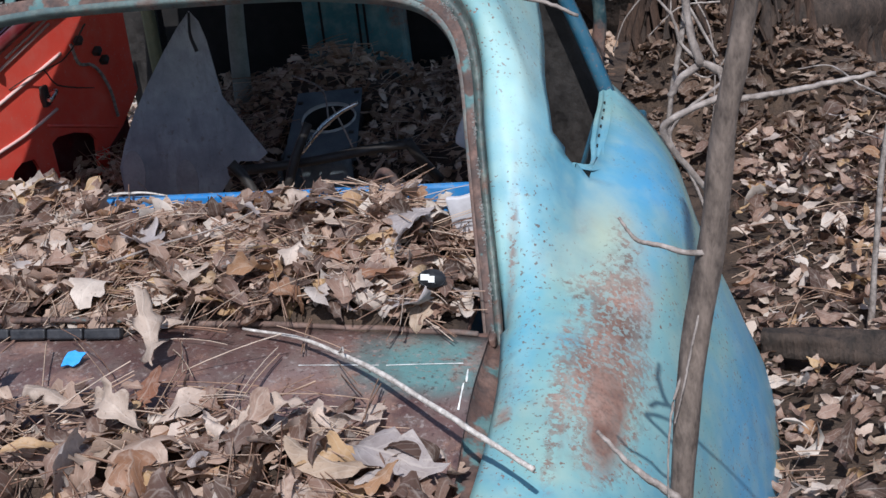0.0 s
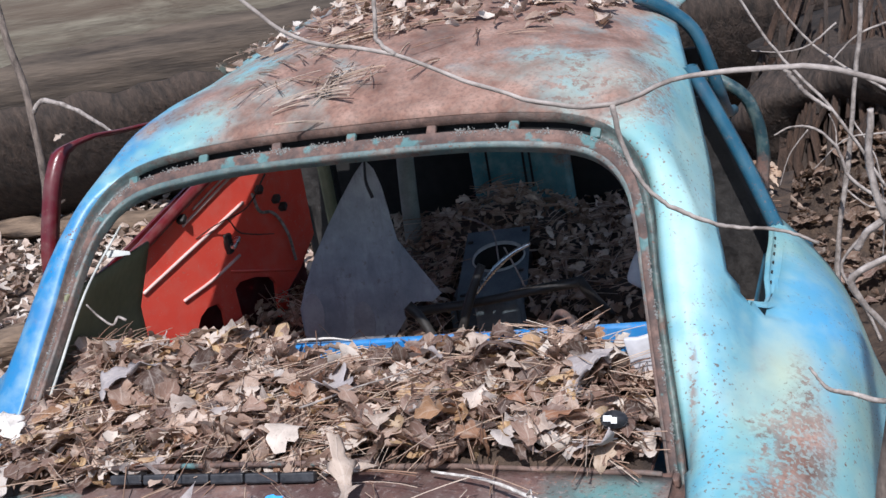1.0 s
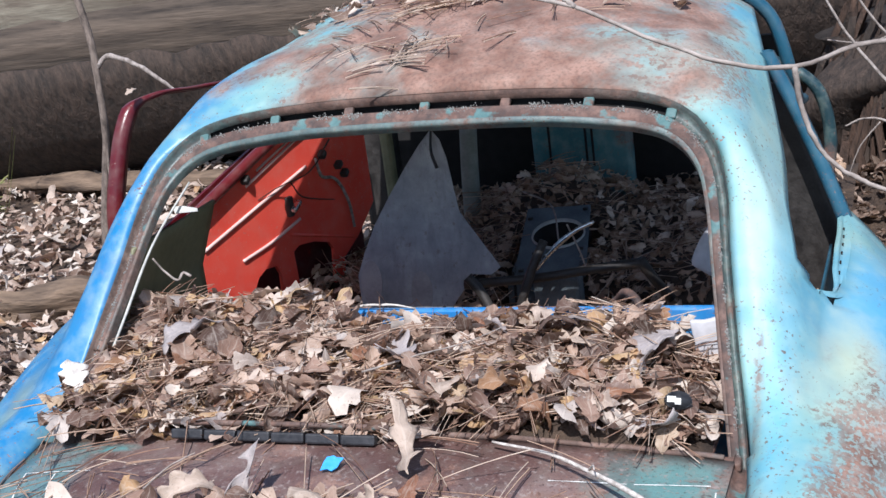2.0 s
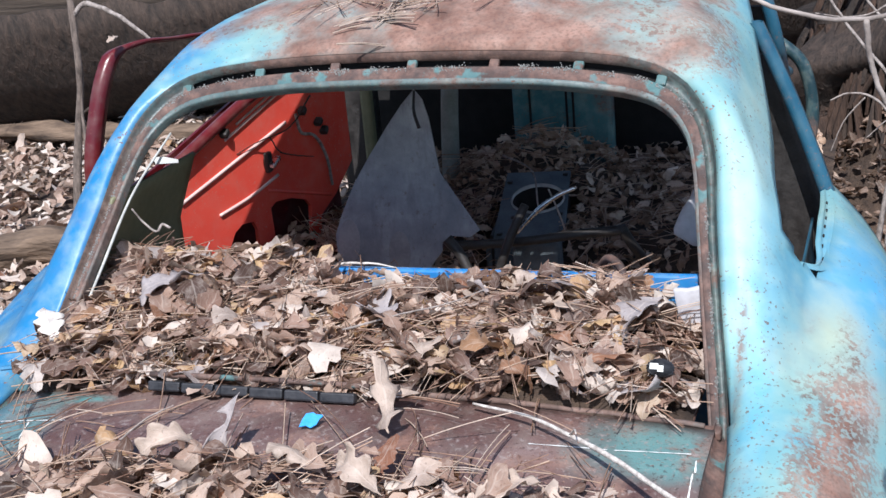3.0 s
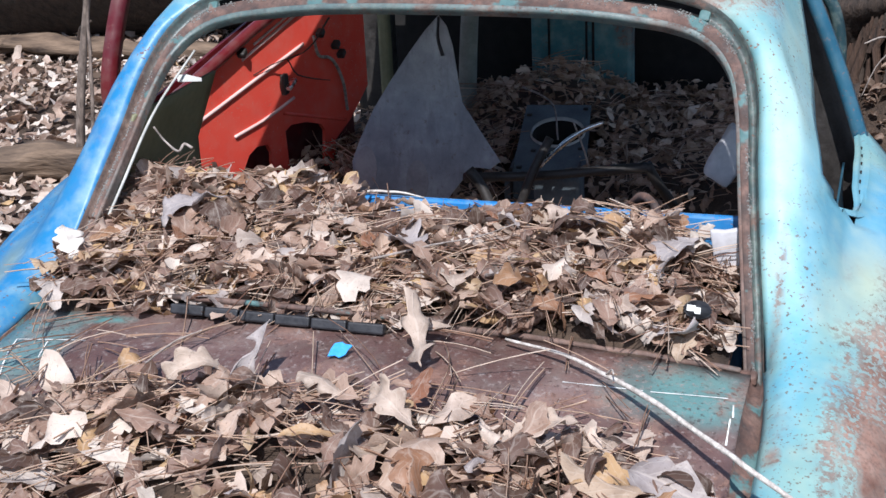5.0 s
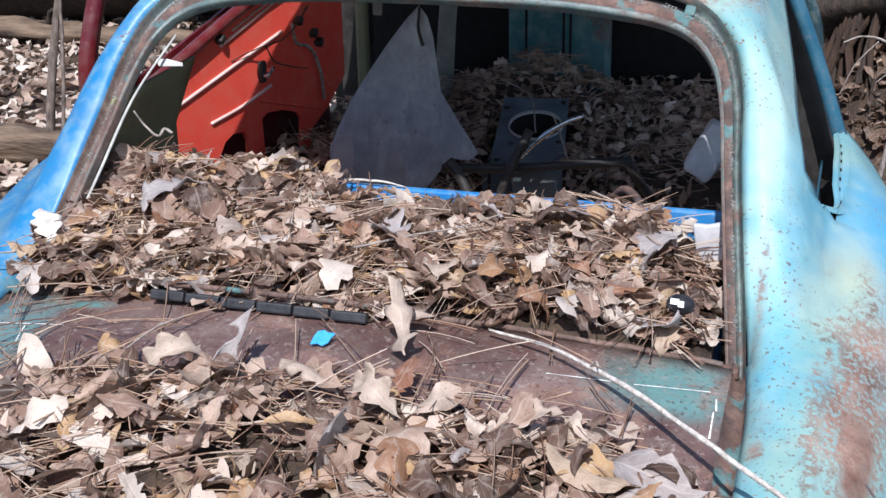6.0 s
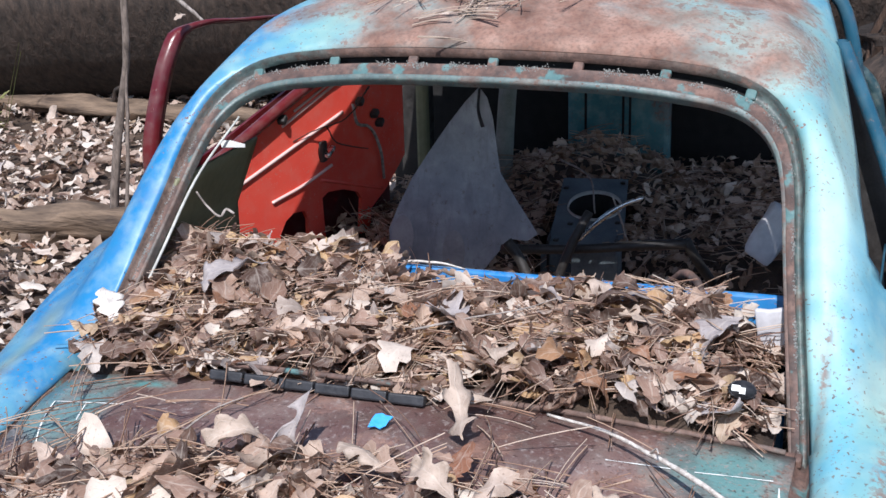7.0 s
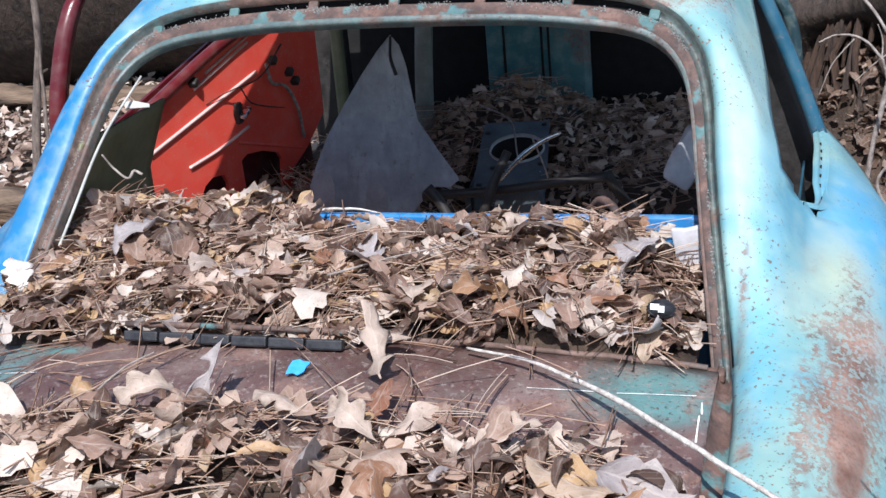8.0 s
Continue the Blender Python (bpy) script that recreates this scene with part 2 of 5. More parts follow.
SEAM = rust_mat("rusted_window_flange", 0.25, 0.9)
BRIDGE = rust_mat("rusted_teal_bridge", 0.75, 0.8)
CRUST = plain_mat("pale_corrosion", (0.09, 0.075, 0.065), (0.27, 0.28, 0.265), 300)
TEAL_LIP = paint_mat("teal_lip_paint", ((0.065, 0.115, 0.115), (0.09, 0.15, 0.15), (0.13, 0.185, 0.175)), 0.8, [((0, 0.15, 0.0), (1.2, 0.6, 0.45), None, 0.9, 0.4)], 1.0, 0.42, 0.3, 0.55)
STEEL = sheet_steel_mat("dull_grey_sheet_steel")
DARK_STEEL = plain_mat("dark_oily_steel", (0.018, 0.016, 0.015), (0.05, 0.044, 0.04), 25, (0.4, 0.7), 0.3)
GREY_PAINT = plain_mat("grey_blue_panel_paint", (0.05, 0.066, 0.076), (0.12, 0.14, 0.15), 25, (0.5, 0.8))
COLUMN = plain_mat("grey_green_tube_paint", (0.16, 0.18, 0.16), (0.28, 0.30, 0.27), 25, (0.4, 0.7))
STAIN = plain_mat("brown_stain", (0.22, 0.21, 0.22), (0.35, 0.335, 0.34), 22)
# near-black for voids, slots and joints, their darkness put into the colour
VOID_SHADE = plain_mat("void_shade_black", (0.004, 0.004, 0.004), (0.014, 0.012, 0.011), 40, (0.9, 1.0))
RUBBER = plain_mat("black_rubber", (0.008, 0.008, 0.01), (0.03, 0.03, 0.035), 40, (0.45, 0.7))
PAD = plain_mat("off_white_foam", (0.40, 0.385, 0.40), (0.58, 0.565, 0.58), 14, (0.7, 0.9))
PALE_TRIM = plain_mat("pale_trim", (0.3, 0.3, 0.28), (0.52, 0.52, 0.48), 60)
TAPE = plain_mat("blue_plastic", (0.02, 0.24, 0.62), (0.05, 0.36, 0.8), 30, (0.35, 0.5))
WHITE = plain_mat("white_paint_line", (0.6, 0.6, 0.56), (0.82, 0.82, 0.78), 60)
CHROME = plain_mat("worn_chrome", (0.5, 0.5, 0.5), (0.75, 0.75, 0.75), 40, (0.15, 0.35), 1.0, 0.1)
OLIVE = plain_mat("olive_lining", (0.12, 0.12, 0.06), (0.22, 0.21, 0.12), 8)
LEAF = leaf_mat("dry_leaf", [(0.0, (0.06, 0.035, 0.026)), (0.22, (0.17, 0.10, 0.075)), (0.42, (0.34, 0.215, 0.16)), (0.58, (0.50, 0.355, 0.27)), (0.68, (0.66, 0.53, 0.44)), (0.77, (0.71, 0.61, 0.52)), (0.84, (0.37, 0.32, 0.31)), (0.91, (0.55, 0.36, 0.18)), (1.0, (0.27, 0.12, 0.07))])
LEAF_GROUND = leaf_mat("sun_bleached_leaf", [(0.0, (0.14, 0.085, 0.06)), (0.3, (0.36, 0.25, 0.19)), (0.6, (0.58, 0.45, 0.365)), (1.0, (0.80, 0.72, 0.64))])
# leaf copy made paler to make up for missing light in the cabin
LEAF_CABIN = leaf_mat("lightened_cabin_leaf", [(0.0, (0.13, 0.075, 0.048)), (0.35, (0.42, 0.27, 0.18)), (0.7, (0.64, 0.46, 0.33)), (1.0, (0.80, 0.65, 0.51))])
LEAF_PALE = leaf_mat("bleached_leaf", [(0.0, (0.40, 0.295, 0.22)), (0.5, (0.52, 0.40, 0.315)), (1.0, (0.64, 0.53, 0.45))])
LEAF_GREY = leaf_mat("greyed_leaf", [(0.0, (0.36, 0.32, 0.31)), (1.0, (0.52, 0.46, 0.45))])
NEEDLE = leaf_mat("pine_needle", [(0.0, (0.20, 0.10, 0.065)), (0.4, (0.42, 0.26, 0.18)), (0.75, (0.60, 0.43, 0.31)), (1.0, (0.74, 0.61, 0.50))], 0.45, False)
# darker leaf copy, with tree shade on the stump pile put into the colour
LEAF_SHADED = leaf_mat("shaded_leaf", [(0.0, (0.04, 0.022, 0.014)), (0.5, (0.13, 0.078, 0.052)), (0.9, (0.24, 0.155, 0.11)), (1.0, (0.55, 0.42, 0.33))])
LEAF_WHITE = leaf_mat("chalky_leaf", [(0.0, (0.74, 0.68, 0.61)), (1.0, (0.80, 0.75, 0.69))])
STUMP_WOOD = bark_mat("rotten_wood_shreds", (0.010, 0.006, 0.004), (0.085, 0.047, 0.030), (2.5, 2.5, 0.5), 18, 1.0, 0.02)
GRASS = leaf_mat("sparse_grass", [(0.0, (0.16, 0.19, 0.05)), (1.0, (0.34, 0.32, 0.12))], 0.6, False)
SOIL = plain_mat("leaf_mould", (0.02, 0.012, 0.008), (0.085, 0.054, 0.035), 18, (0.8, 0.95), 0, 1.0, 0.01)
LOG = bark_mat("weathered_log_wood", (0.045, 0.034, 0.025), (0.27, 0.245, 0.185), (0.22, 3, 3), 8.0, 0.6, 0.015, (0.07, 0.045, 0.03))
BARK = bark_mat("sapling_bark", (0.05, 0.037, 0.03), (0.25, 0.195, 0.16), (2, 2, 0.8), 40, 0.8, 0.004)
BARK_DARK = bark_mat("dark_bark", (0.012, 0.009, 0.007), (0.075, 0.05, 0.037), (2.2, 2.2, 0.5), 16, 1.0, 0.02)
# dark brown that colours the log's underside as if in shade
LOG_SHADE = bark_mat("log_underside_shade", (0.016, 0.011, 0.008), (0.115, 0.085, 0.062), (0.25, 3, 3), 8, 1.0, 0.012)
LIMB = bark_mat("broken_limb", (0.03, 0.018, 0.012), (0.24, 0.165, 0.11), (0.4, 2.2, 2.2), 11, 1.0, 0.02)
TWIG = bark_mat("grey_twig", (0.10, 0.078, 0.066), (0.44, 0.38, 0.34), (1, 1, 1), 75, 0.7, 0.002)
TWIG_PALE = bark_mat("peeled_twig", (0.22, 0.18, 0.15), (0.72, 0.67, 0.61), (1, 1, 1), 110, 0.4, 0.002)


# ---- building helpers ----
def link_mesh(name, verts, faces, mat, parent=None, label="", smooth=True):
    me = bpy.data.meshes.new(name)
    me.from_pydata([tuple(v) for v in verts], [], faces)
    me.materials.append(mat)
    me.polygons.foreach_set("use_smooth", [smooth] * len(me.polygons))
    ob = new(name, me)
    if parent:
        ob.parent = parent
    if label:
        ob["label"] = label
    return ob


def part(name, bm, material, parent=None, label="", smooth=False):
    bmesh.ops.recalc_face_normals(bm, faces=bm.faces)
    me = bpy.data.meshes.new(name)
    bm.to_mesh(me)
    bm.free()
    me.materials.append(material)
    me.polygons.foreach_set("use_smooth", [smooth] * len(me.polygons))
    ob = new(name, me)
    if parent:
        ob.parent = parent
    if label:
        ob["label"] = label
    return ob


def thing(name, label, category, at=(0, 0, 0), group=""):
    ob = new(name)
    ob.location = at
    ob.empty_display_size = 0.05
    return tagged(ob, label, category, group)


def spline(pts, n):
    """n points evenly along a smooth curve through pts."""
    p = np.array(pts, float)
    d = np.r_[0, np.cumsum(np.linalg.norm(np.diff(p, axis=0), axis=1))]
    m = np.zeros_like(p)
    h = np.diff(d)
    s = np.diff(p, axis=0) / h[:, None]
    m[1:-1] = (s[:-1] * h[1:, None] + s[1:] * h[:-1, None]) / (h[:-1] + h[1:])[:, None]
    m[0], m[-1] = s[0], s[-1]
    out = []
    for q in np.linspace(0, d[-1], n):
        i = min(np.searchsorted(d, q, side="right") - 1, len(h) - 1)
        t = (q - d[i]) / h[i]
        out.append((2 * t**3 - 3 * t**2 + 1) * p[i] + (t**3 - 2 * t**2 + t) * h[i] * m[i] + (3 * t**2 - 2 * t**3) * p[i + 1] + (t**3 - t**2) * h[i] * m[i + 1])
    return np.array(out)


def along(table, y):
    """Smooth values between the rows (y, values...) of a table."""
    ys = np.array([r[0] for r in table], float)
    v = np.array([r[1] for r in table], float)
    i = int(np.clip(np.searchsorted(ys, y, side="right") - 1, 0, len(ys) - 2))
    t = (y - ys[i]) / (ys[i + 1] - ys[i])
    def slope(k):
        a, b = max(k - 1, 0), min(k + 1, len(ys) - 1)
        return (v[b] - v[a]) / (ys[b] - ys[a])
    h = ys[i + 1] - ys[i]
    return (2 * t**3 - 3 * t**2 + 1) * v[i] + (t**3 - 2 * t**2 + t) * h * slope(i) + (3 * t**2 - 2 * t**3) * v[i + 1] + (t**3 - t**2) * h * slope(i + 1)


def sheet(name, rows, mat, parent=None, label="", thick=0.0, keep=None, closed=False):
    """A lofted sheet through rows of points; thick: depth of the metal below it."""
    rows = [np.array(r, float) for r in rows]
    n = len(rows[0])
    verts = np.concatenate(rows)
    faces = []
    for i in range(len(rows) - 1):
        for j in range(n if closed else n - 1):
            if keep is None or keep(i, j):
                k = (j + 1) % n
                faces.append((i * n + j, i * n + k, (i + 1) * n + k, (i + 1) * n + j))
    ob = link_mesh(name, verts, faces, mat, parent, label)
    if thick:
        mod = ob.modifiers.new("metal", "SOLIDIFY")
        mod.thickness, mod.offset = thick, -1
    return ob


def tube(name, pts, radii, mat, parent=None, label="", sides=8, n=None, rough=0.0):
    """A round, tapering, closed stem along points."""
    n = n or max(2, len(pts) * 4)
    p = spline(pts, n) if len(pts) > 2 else np.linspace(pts[0], pts[1], n)
    r = np.interp(np.linspace(0, 1, n), np.linspace(0, 1, len(radii)), radii)
    if rough and max(radii) < .03:
        # small kinks along a thin stem
        for i in range(1, n - 1):
            k1 = .05 / max(r[i], 1e-4)
            p[i] += np.array(noise.noise_vector(Vector(p[i] * min(120.0, k1)))) * r[i] * .55
    verts, faces = tube_data(p, r, sides, rough)
    return link_mesh(name, verts, faces, mat, parent, label)


def tube_data(p, r, sides, rough=0.0):
    t = np.gradient(p, axis=0)
    t /= np.linalg.norm(t, axis=1)[:, None]
    ref = np.array((0.3, 0.2, 1.0)) if abs(t[0][2]) < 0.9 else np.array((1.0, 0.3, 0))
    u = np.cross(t, ref)
    u /= np.linalg.norm(u, axis=1)[:, None]
    w = np.cross(t, u)
    verts, faces, k = [], [], len(p)
    for i in range(k):
        for s in range(sides):
            a = 2 * math.pi * s / sides
            d = math.cos(a) * u[i] + math.sin(a) * w[i]
            e = 1
            if rough:
                k1 = min(260.0, 0.16 / max(r[i], 1e-4))
                e = 1 + rough * noise.noise(Vector(p[i] * 6 + d * 1.5)) + rough * .8 * noise.noise(Vector(p[i] * k1 + d * 1.2))
            verts.append(p[i] + d * r[i] * e)
    for i in range(k - 1):
        for s in range(sides):
            q = (s + 1) % sides
            faces.append((i * sides + s, i * sides + q, (i + 1) * sides + q, (i + 1) * sides + s))
    faces.append(tuple(range(sides))[::-1])
    faces.append(tuple((k - 1) * sides + s for s in range(sides)))
    return verts, faces


def box_bm(size, at=(0, 0, 0), bevel=0.0, turn=None):
    bm = bmesh.new()
    bmesh.ops.create_cube(bm, size=1)
    bmesh.ops.scale(bm, vec=size, verts=bm.verts)
    if bevel:
        bmesh.ops.bevel(bm, geom=bm.edges[:], offset=bevel, segments=2, affect="EDGES", profile=0.5)
    if turn is not None:
        bmesh.ops.transform(bm, matrix=turn, verts=bm.verts)
    bmesh.ops.translate(bm, vec=at, verts=bm.verts)
    return bm


def plate_bm(outline, thick, frame_m, holes=()):
    """A flat plate with holes from outlines in the plane, set up by the matrix."""
    bm = bmesh.new()
    edges = []
    for loop in (outline, *holes):
        vs = [bm.verts.new((x, y, 0)) for x, y in loop]
        edges += [bm.edges.new((vs[i], vs[(i + 1) % len(vs)])) for i in range(len(vs))]
    bmesh.ops.triangle_fill(bm, use_beauty=True, use_dissolve=False, edges=edges)
    got = bmesh.ops.extrude_face_region(bm, geom=bm.faces[:])
    bmesh.ops.translate(bm, vec=(0, 0, -thick), verts=[g for g in got["geom"] if isinstance(g, bmesh.types.BMVert)])
    bmesh.ops.transform(bm, matrix=frame_m, verts=bm.verts)
    return bm


def ring(cx, cy, rx, ry, n=24):
    return [(cx + rx * math.cos(2 * math.pi * i / n), cy + ry * math.sin(2 * math.pi * i / n)) for i in range(n)]


# ---- ground ----
def ground_z(x, y):
    return -0.55 + 0.10 * noise.noise(Vector((x * 0.35, y * 0.35, 0.3))) + 0.03 * noise.noise(Vector((x * 1.7, y * 1.7, 2.0))) + 0.035 * max(0, y - 2.5) + 0.08 * math.exp(-((x - 1.15) / 0.7) ** 2 - ((y - 2.5) / 0.55) ** 2)


axis = np.concatenate([-np.geomspace(260, 7, 22), np.linspace(-6.6, 6.6, 80), np.geomspace(7, 260, 22)])
ground = sheet("ground", [[(x, y, ground_z(x, y) if abs(x) + abs(y) < 40 else 0.6) for x in axis] for y in axis], SOIL)
tagged(ground, "brown leaf mould of a woodland floor", "ground", kind="structure")

# ---- the car's shell ----
car = thing("abandoned_car", "derelict rusty turquoise coupe half filled with dead leaves", "car", (0, 0, -0.55))


def to_car(ob):
    ob.parent = car
    ob.matrix_parent_inverse = Matrix.Translation((0, 0, 0.55))
    return ob


# right half: rows of (x, z) from the rear window's edge outward; the sixth point is the belt line
SIDE = [
    (-0.60, [(.50, -.24), (.54, -.245), (.58, -.25), (.62, -.26), (.66, -.28), (.70, -.31), (.74, -.36), (.76, -.42), (.77, -.50), (.77, -.58), (.76, -.68), (.74, -.85)]),
    (-0.30, [(.59, -.09), (.62, -.09), (.66, -.10), (.69, -.11), (.72, -.13), (.75, -.16), (.79, -.21), (.82, -.28), (.84, -.36), (.85, -.46), (.85, -.60), (.83, -.85)]),
    (0.00, [(.602, -.045), (.62, -.03), (.655, -.024), (.69, -.025), (.715, -.035), (.74, -.05), (.78, -.09), (.82, -.15), (.85, -.23), (.875, -.35), (.885, -.55), (.87, -.85)]),
    (0.20, [(.58, .013), (.603, .028), (.63, .034), (.655, .027), (.68, .012), (.71, .0), (.76, -.02), (.81, -.07), (.85, -.16), (.89, -.28), (.925, -.50), (.92, -.85)]),
    (0.35, [(.555, .166), (.58, .178), (.61, .167), (.635, .138), (.66, .10), (.69, .06), (.75, .035), (.81, -.02), (.85, -.13), (.90, -.25), (.95, -.45), (.95, -.85)]),
    (0.474, [(.533, .293), (.558, .302), (.59, .282), (.616, .235), (.640, .182), (.697, .092), (.75, .065), (.815, .0), (.855, -.12), (.91, -.25), (.965, -.45), (.965, -.85)]),
    (0.56, [(.485, .385), (.515, .385), (.545, .37), (.585, .30), (.624, .218), (.704, .094), (.76, .068), (.825, 0), (.86, -.11), (.915, -.25), (.97, -.45), (.97, -.85)]),
    (0.72, [(.455, .470), (.49, .455), (.535, .41), (.575, .34), (.605, .267), (.706, .098), (.76, .065), (.82, -.01), (.855, -.12), (.915, -.27), (.972, -.46), (.972, -.85)]),
    (0.95, [(.43, .492), (.47, .47), (.505, .45), (.535, .425), (.555, .40), (.692, .10), (.745, .04), (.80, -.05), (.84, -.18), (.90, -.35), (.96, -.50), (.96, -.85)]),
    (1.30, [(.40, .53), (.43, .515), (.46, .50), (.48, .485), (.50, .47), (.69, .09), (.74, .03), (.79, -.07), (.83, -.2), (.86, -.35), (.90, -.50), (.90, -.85)]),
    (1.90, [(.40, .50), (.43, .49), (.46, .475), (.49, .455), (.52, .43), (.68, .07), (.73, .02), (.78, -.08), (.82, -.2), (.84, -.35), (.86, -.50), (.86, -.85)]),
]
TOP_Z = [(0.56, [.432]), (0.60, [.456]), (0.72, [.505]), (0.95, [.56]), (1.3, [.605]), (1.9, [.57])]


OUT = [(0, .440), (.12, .439), (.24, .435), (.33, .428), (.40, .418), (.45, .403), (.49, .378), (.518, .345), (.536, .30), (.550, .20), (.567, .10), (.582, .02), (.594, -.06)]
INN = [(0, .394), (.12, .393), (.24, .389), (.325, .381), (.39, .372), (.432, .36), (.468, .338), (.492, .308), (.505, .27), (.520, .19), (.538, .09), (.553, .01), (.566, -.06)]
N_W = Vector((0, -1, 1)).normalized()


def on_window(x, z, lift=0.0):
    """A point of the sloping window plane."""
    return Vector((x, z + 0.153 + 0.10 * x * x, z)) + N_W * lift


out_c, inn_c = spline(OUT, 60), spline(INN, 60)

def window_edge(y):
    """Outer edge of the rear window at a station: x, z."""
    ey = out_c[:, 1] + 0.153 + 0.10 * out_c[:, 0] ** 2
    k = slice(None, None, -1)
    return np.interp(y, ey[k], out_c[:, 0][k]), np.interp(y, ey[k], out_c[:, 1][k])


def side_row(y, sgn):
    r = along(SIDE, y)
    if 0.125 < y < 0.56:
        r[0] = window_edge(y)
    up, low = spline(r[:5], 13), spline(r[5:], 24)
    mid = [r[4] + (r[5] - r[4]) * f for f in (1 / 3, 2 / 3)]
    return [(sgn * x, y, z) for x, z in list(up) + mid + list(low)]


ys = np.concatenate([np.linspace(-0.6, 0.12, 22), np.linspace(0.14, 0.56, 32), np.linspace(0.58, 1.9, 40)])
# one welded shell: rear wings, pillars, rails and roof skin
shell = bmesh.new()


def add_grid(rows, keep):
    vs = [[shell.verts.new(p) for p in r] for r in rows]
    for i in range(len(rows) - 1):
        for j in range(len(rows[0]) - 1):
            if keep(i, j):
                shell.faces.new((vs[i][j], vs[i][j + 1], vs[i + 1][j + 1], vs[i + 1][j]))


for sgn in (1, -1):
    # the gap between rail and belt is the quarter window; no doors hang before it
    add_grid([side_row(y, sgn) for y in ys], lambda i, j: not (12 <= j < 15 and ys[i] > (0.445, 0.43, 0.445)[j - 12]) and not (j >= 15 and ys[i] > 0.92))
roof_rows = []
top_ys = [y for y in ys if y > 0.555]
for y0 in top_ys:
    t = (y0 - top_ys[0]) / (1.9 - top_ys[0])
    x0, z0e = side_row(y0, 1)[0][0], side_row(y0, 1)[0][2]
    row = []
    for f in np.linspace(-1, 1, 37):
        x = f * x0
        yc = np.interp(abs(x), out_c[:42, 0], out_c[:42, 1] + 0.153 + 0.10 * out_c[:42, 0] ** 2)
        y = yc + (1.9 - yc) * t
        z0, zc = along(SIDE, max(y, 0.56))[0][1], along(TOP_Z, max(y, 0.56))[0]
        z = z0 + (zc - z0) * (1 - abs(f) ** 2.3)
        if t == 0:
            z = np.interp(abs(x), out_c[:42, 0], out_c[:42, 1]) + 0.004
        row.append((x, y0, z0e) if abs(f) > 0.999 else (x, y, z))
    roof_rows.append(row)
add_grid(roof_rows, lambda i, j: True)
bmesh.ops.remove_doubles(shell, verts=shell.verts, dist=0.0005)
bmesh.ops.delete(shell, geom=[v for v in shell.verts if not v.link_faces], context="VERTS")
body = to_car(part("body_shell", shell, BODY_BLUE, None, "weathered turquoise body shell with rusted roof", True))
if sum(p.normal.z * p.area for p in body.data.polygons) < 0:
    body.data.flip_normals()
skin = body.modifiers.new("metal", "SOLIDIFY")
skin.thickness, skin.offset = 0.004, -1
for sgn in (1, -1):
    to_car(part("sill", box_bm((.06, 1.0, .22), (sgn * .66, 1.42, -.36), .01), DARK_BLUE))

# ---- rear window frame: a swept channel round the empty opening ----
CHANNEL = [(0.0, 0.004), (0.10, 0.0), (0.13, -0.012), (0.40, -0.012), (0.46, 0.0), (0.78, -0.002), (0.84, 0.003), (0.97, 0.003), (1.0, 0.0), (1.0, -0.016)]
ring_rows = []
for sgn, order in ((-1, range(59, 0, -1)), (1, range(60))):
    for i in order:
        ring_rows.append([on_window(sgn * (out_c[i][0] + (inn_c[i][0] - out_c[i][0]) * f), out_c[i][1] + (inn_c[i][1] - out_c[i][1]) * f, d) for f, d in CHANNEL])
frame_thing = to_car(sheet("rear_window_frame", [[r[k] for k in range(0, 5)] for r in ring_rows], FLANGE, None, "rusted channel round the glassless rear window", 0.0,
                             lambda i, j: not (j == 2 and abs(ring_rows[i][2][0]) < 0.435 and ring_rows[i][2][2] > 0.36)))
sheet("flange", [[r[k] for k in range(4, 7)] for r in ring_rows], SEAM, frame_thing, "rust-brown glass flange")
crust = bmesh.new()
r = random.Random(7)
for _ in range(3200):
    k = r.randrange(len(ring_rows) - 1)
    u = r.random()
    c = ring_rows[k][4].lerp(ring_rows[k + 1][4], u).lerp(ring_rows[k][5].lerp(ring_rows[k + 1][5], u), r.gauss(0.08, 0.16))
    if noise.noise(c * 30) < r.uniform(-0.2, 0.4):
        continue
    m = Matrix.Translation(c) @ Euler((r.uniform(0, 6), r.uniform(0, 6), 0)).to_matrix().to_4x4() @ Matrix.Diagonal((r.uniform(.0006, .0028), r.uniform(.0006, .002), r.uniform(.0005, .0014), 1))
    bmesh.ops.create_icosphere(crust, subdivisions=1, radius=1, matrix=m)
part("corrosion_crust", crust, CRUST, frame_thing, "crumbly pale corrosion")["kind"] = "stuff"
sheet("lip", [[r[k] for k in range(6, 10)] for r in ring_rows], TEAL_LIP, frame_thing, "teal-painted inner lip")
back = [r for r in ring_rows if abs(r[2][0]) < 0.45 and r[2][2] > 0.35]
# backing coloured near-black to give the slots their shade, though sun reaches it
sheet("slot_backing", [[r[1] - N_W * .004, r[1] - N_W * .028, r[4] - N_W * .028, r[4] - N_W * .002] for r in back], VOID_SHADE, frame_thing, "near-black strip standing in for shade in the slots")
for x in (-.44, -.295, -.146, 0, .15, .298, .44):
    z = np.interp(abs(x), out_c[:, 0][:40], out_c[:, 1][:40]) - 0.012
    turn = Matrix.Rotation(radians(45), 4, "X") @ Matrix.Rotation(radians(-18 * x), 4, "Z")
    part("bridge", box_bm((0.018, 0.020, 0.010), on_window(x, z - .001, -0.0115), 0.003, turn), BRIDGE, frame_thing, "teal bridge between two vent slots")

# ---- rear deck lid ----
def deck_z(x, y):
    return 0.004 + 0.02 * min(y, 0.1) - (0.55 * (-y) ** 1.5 if y < 0 else 0) - 0.03 * (x / 0.575) ** 2


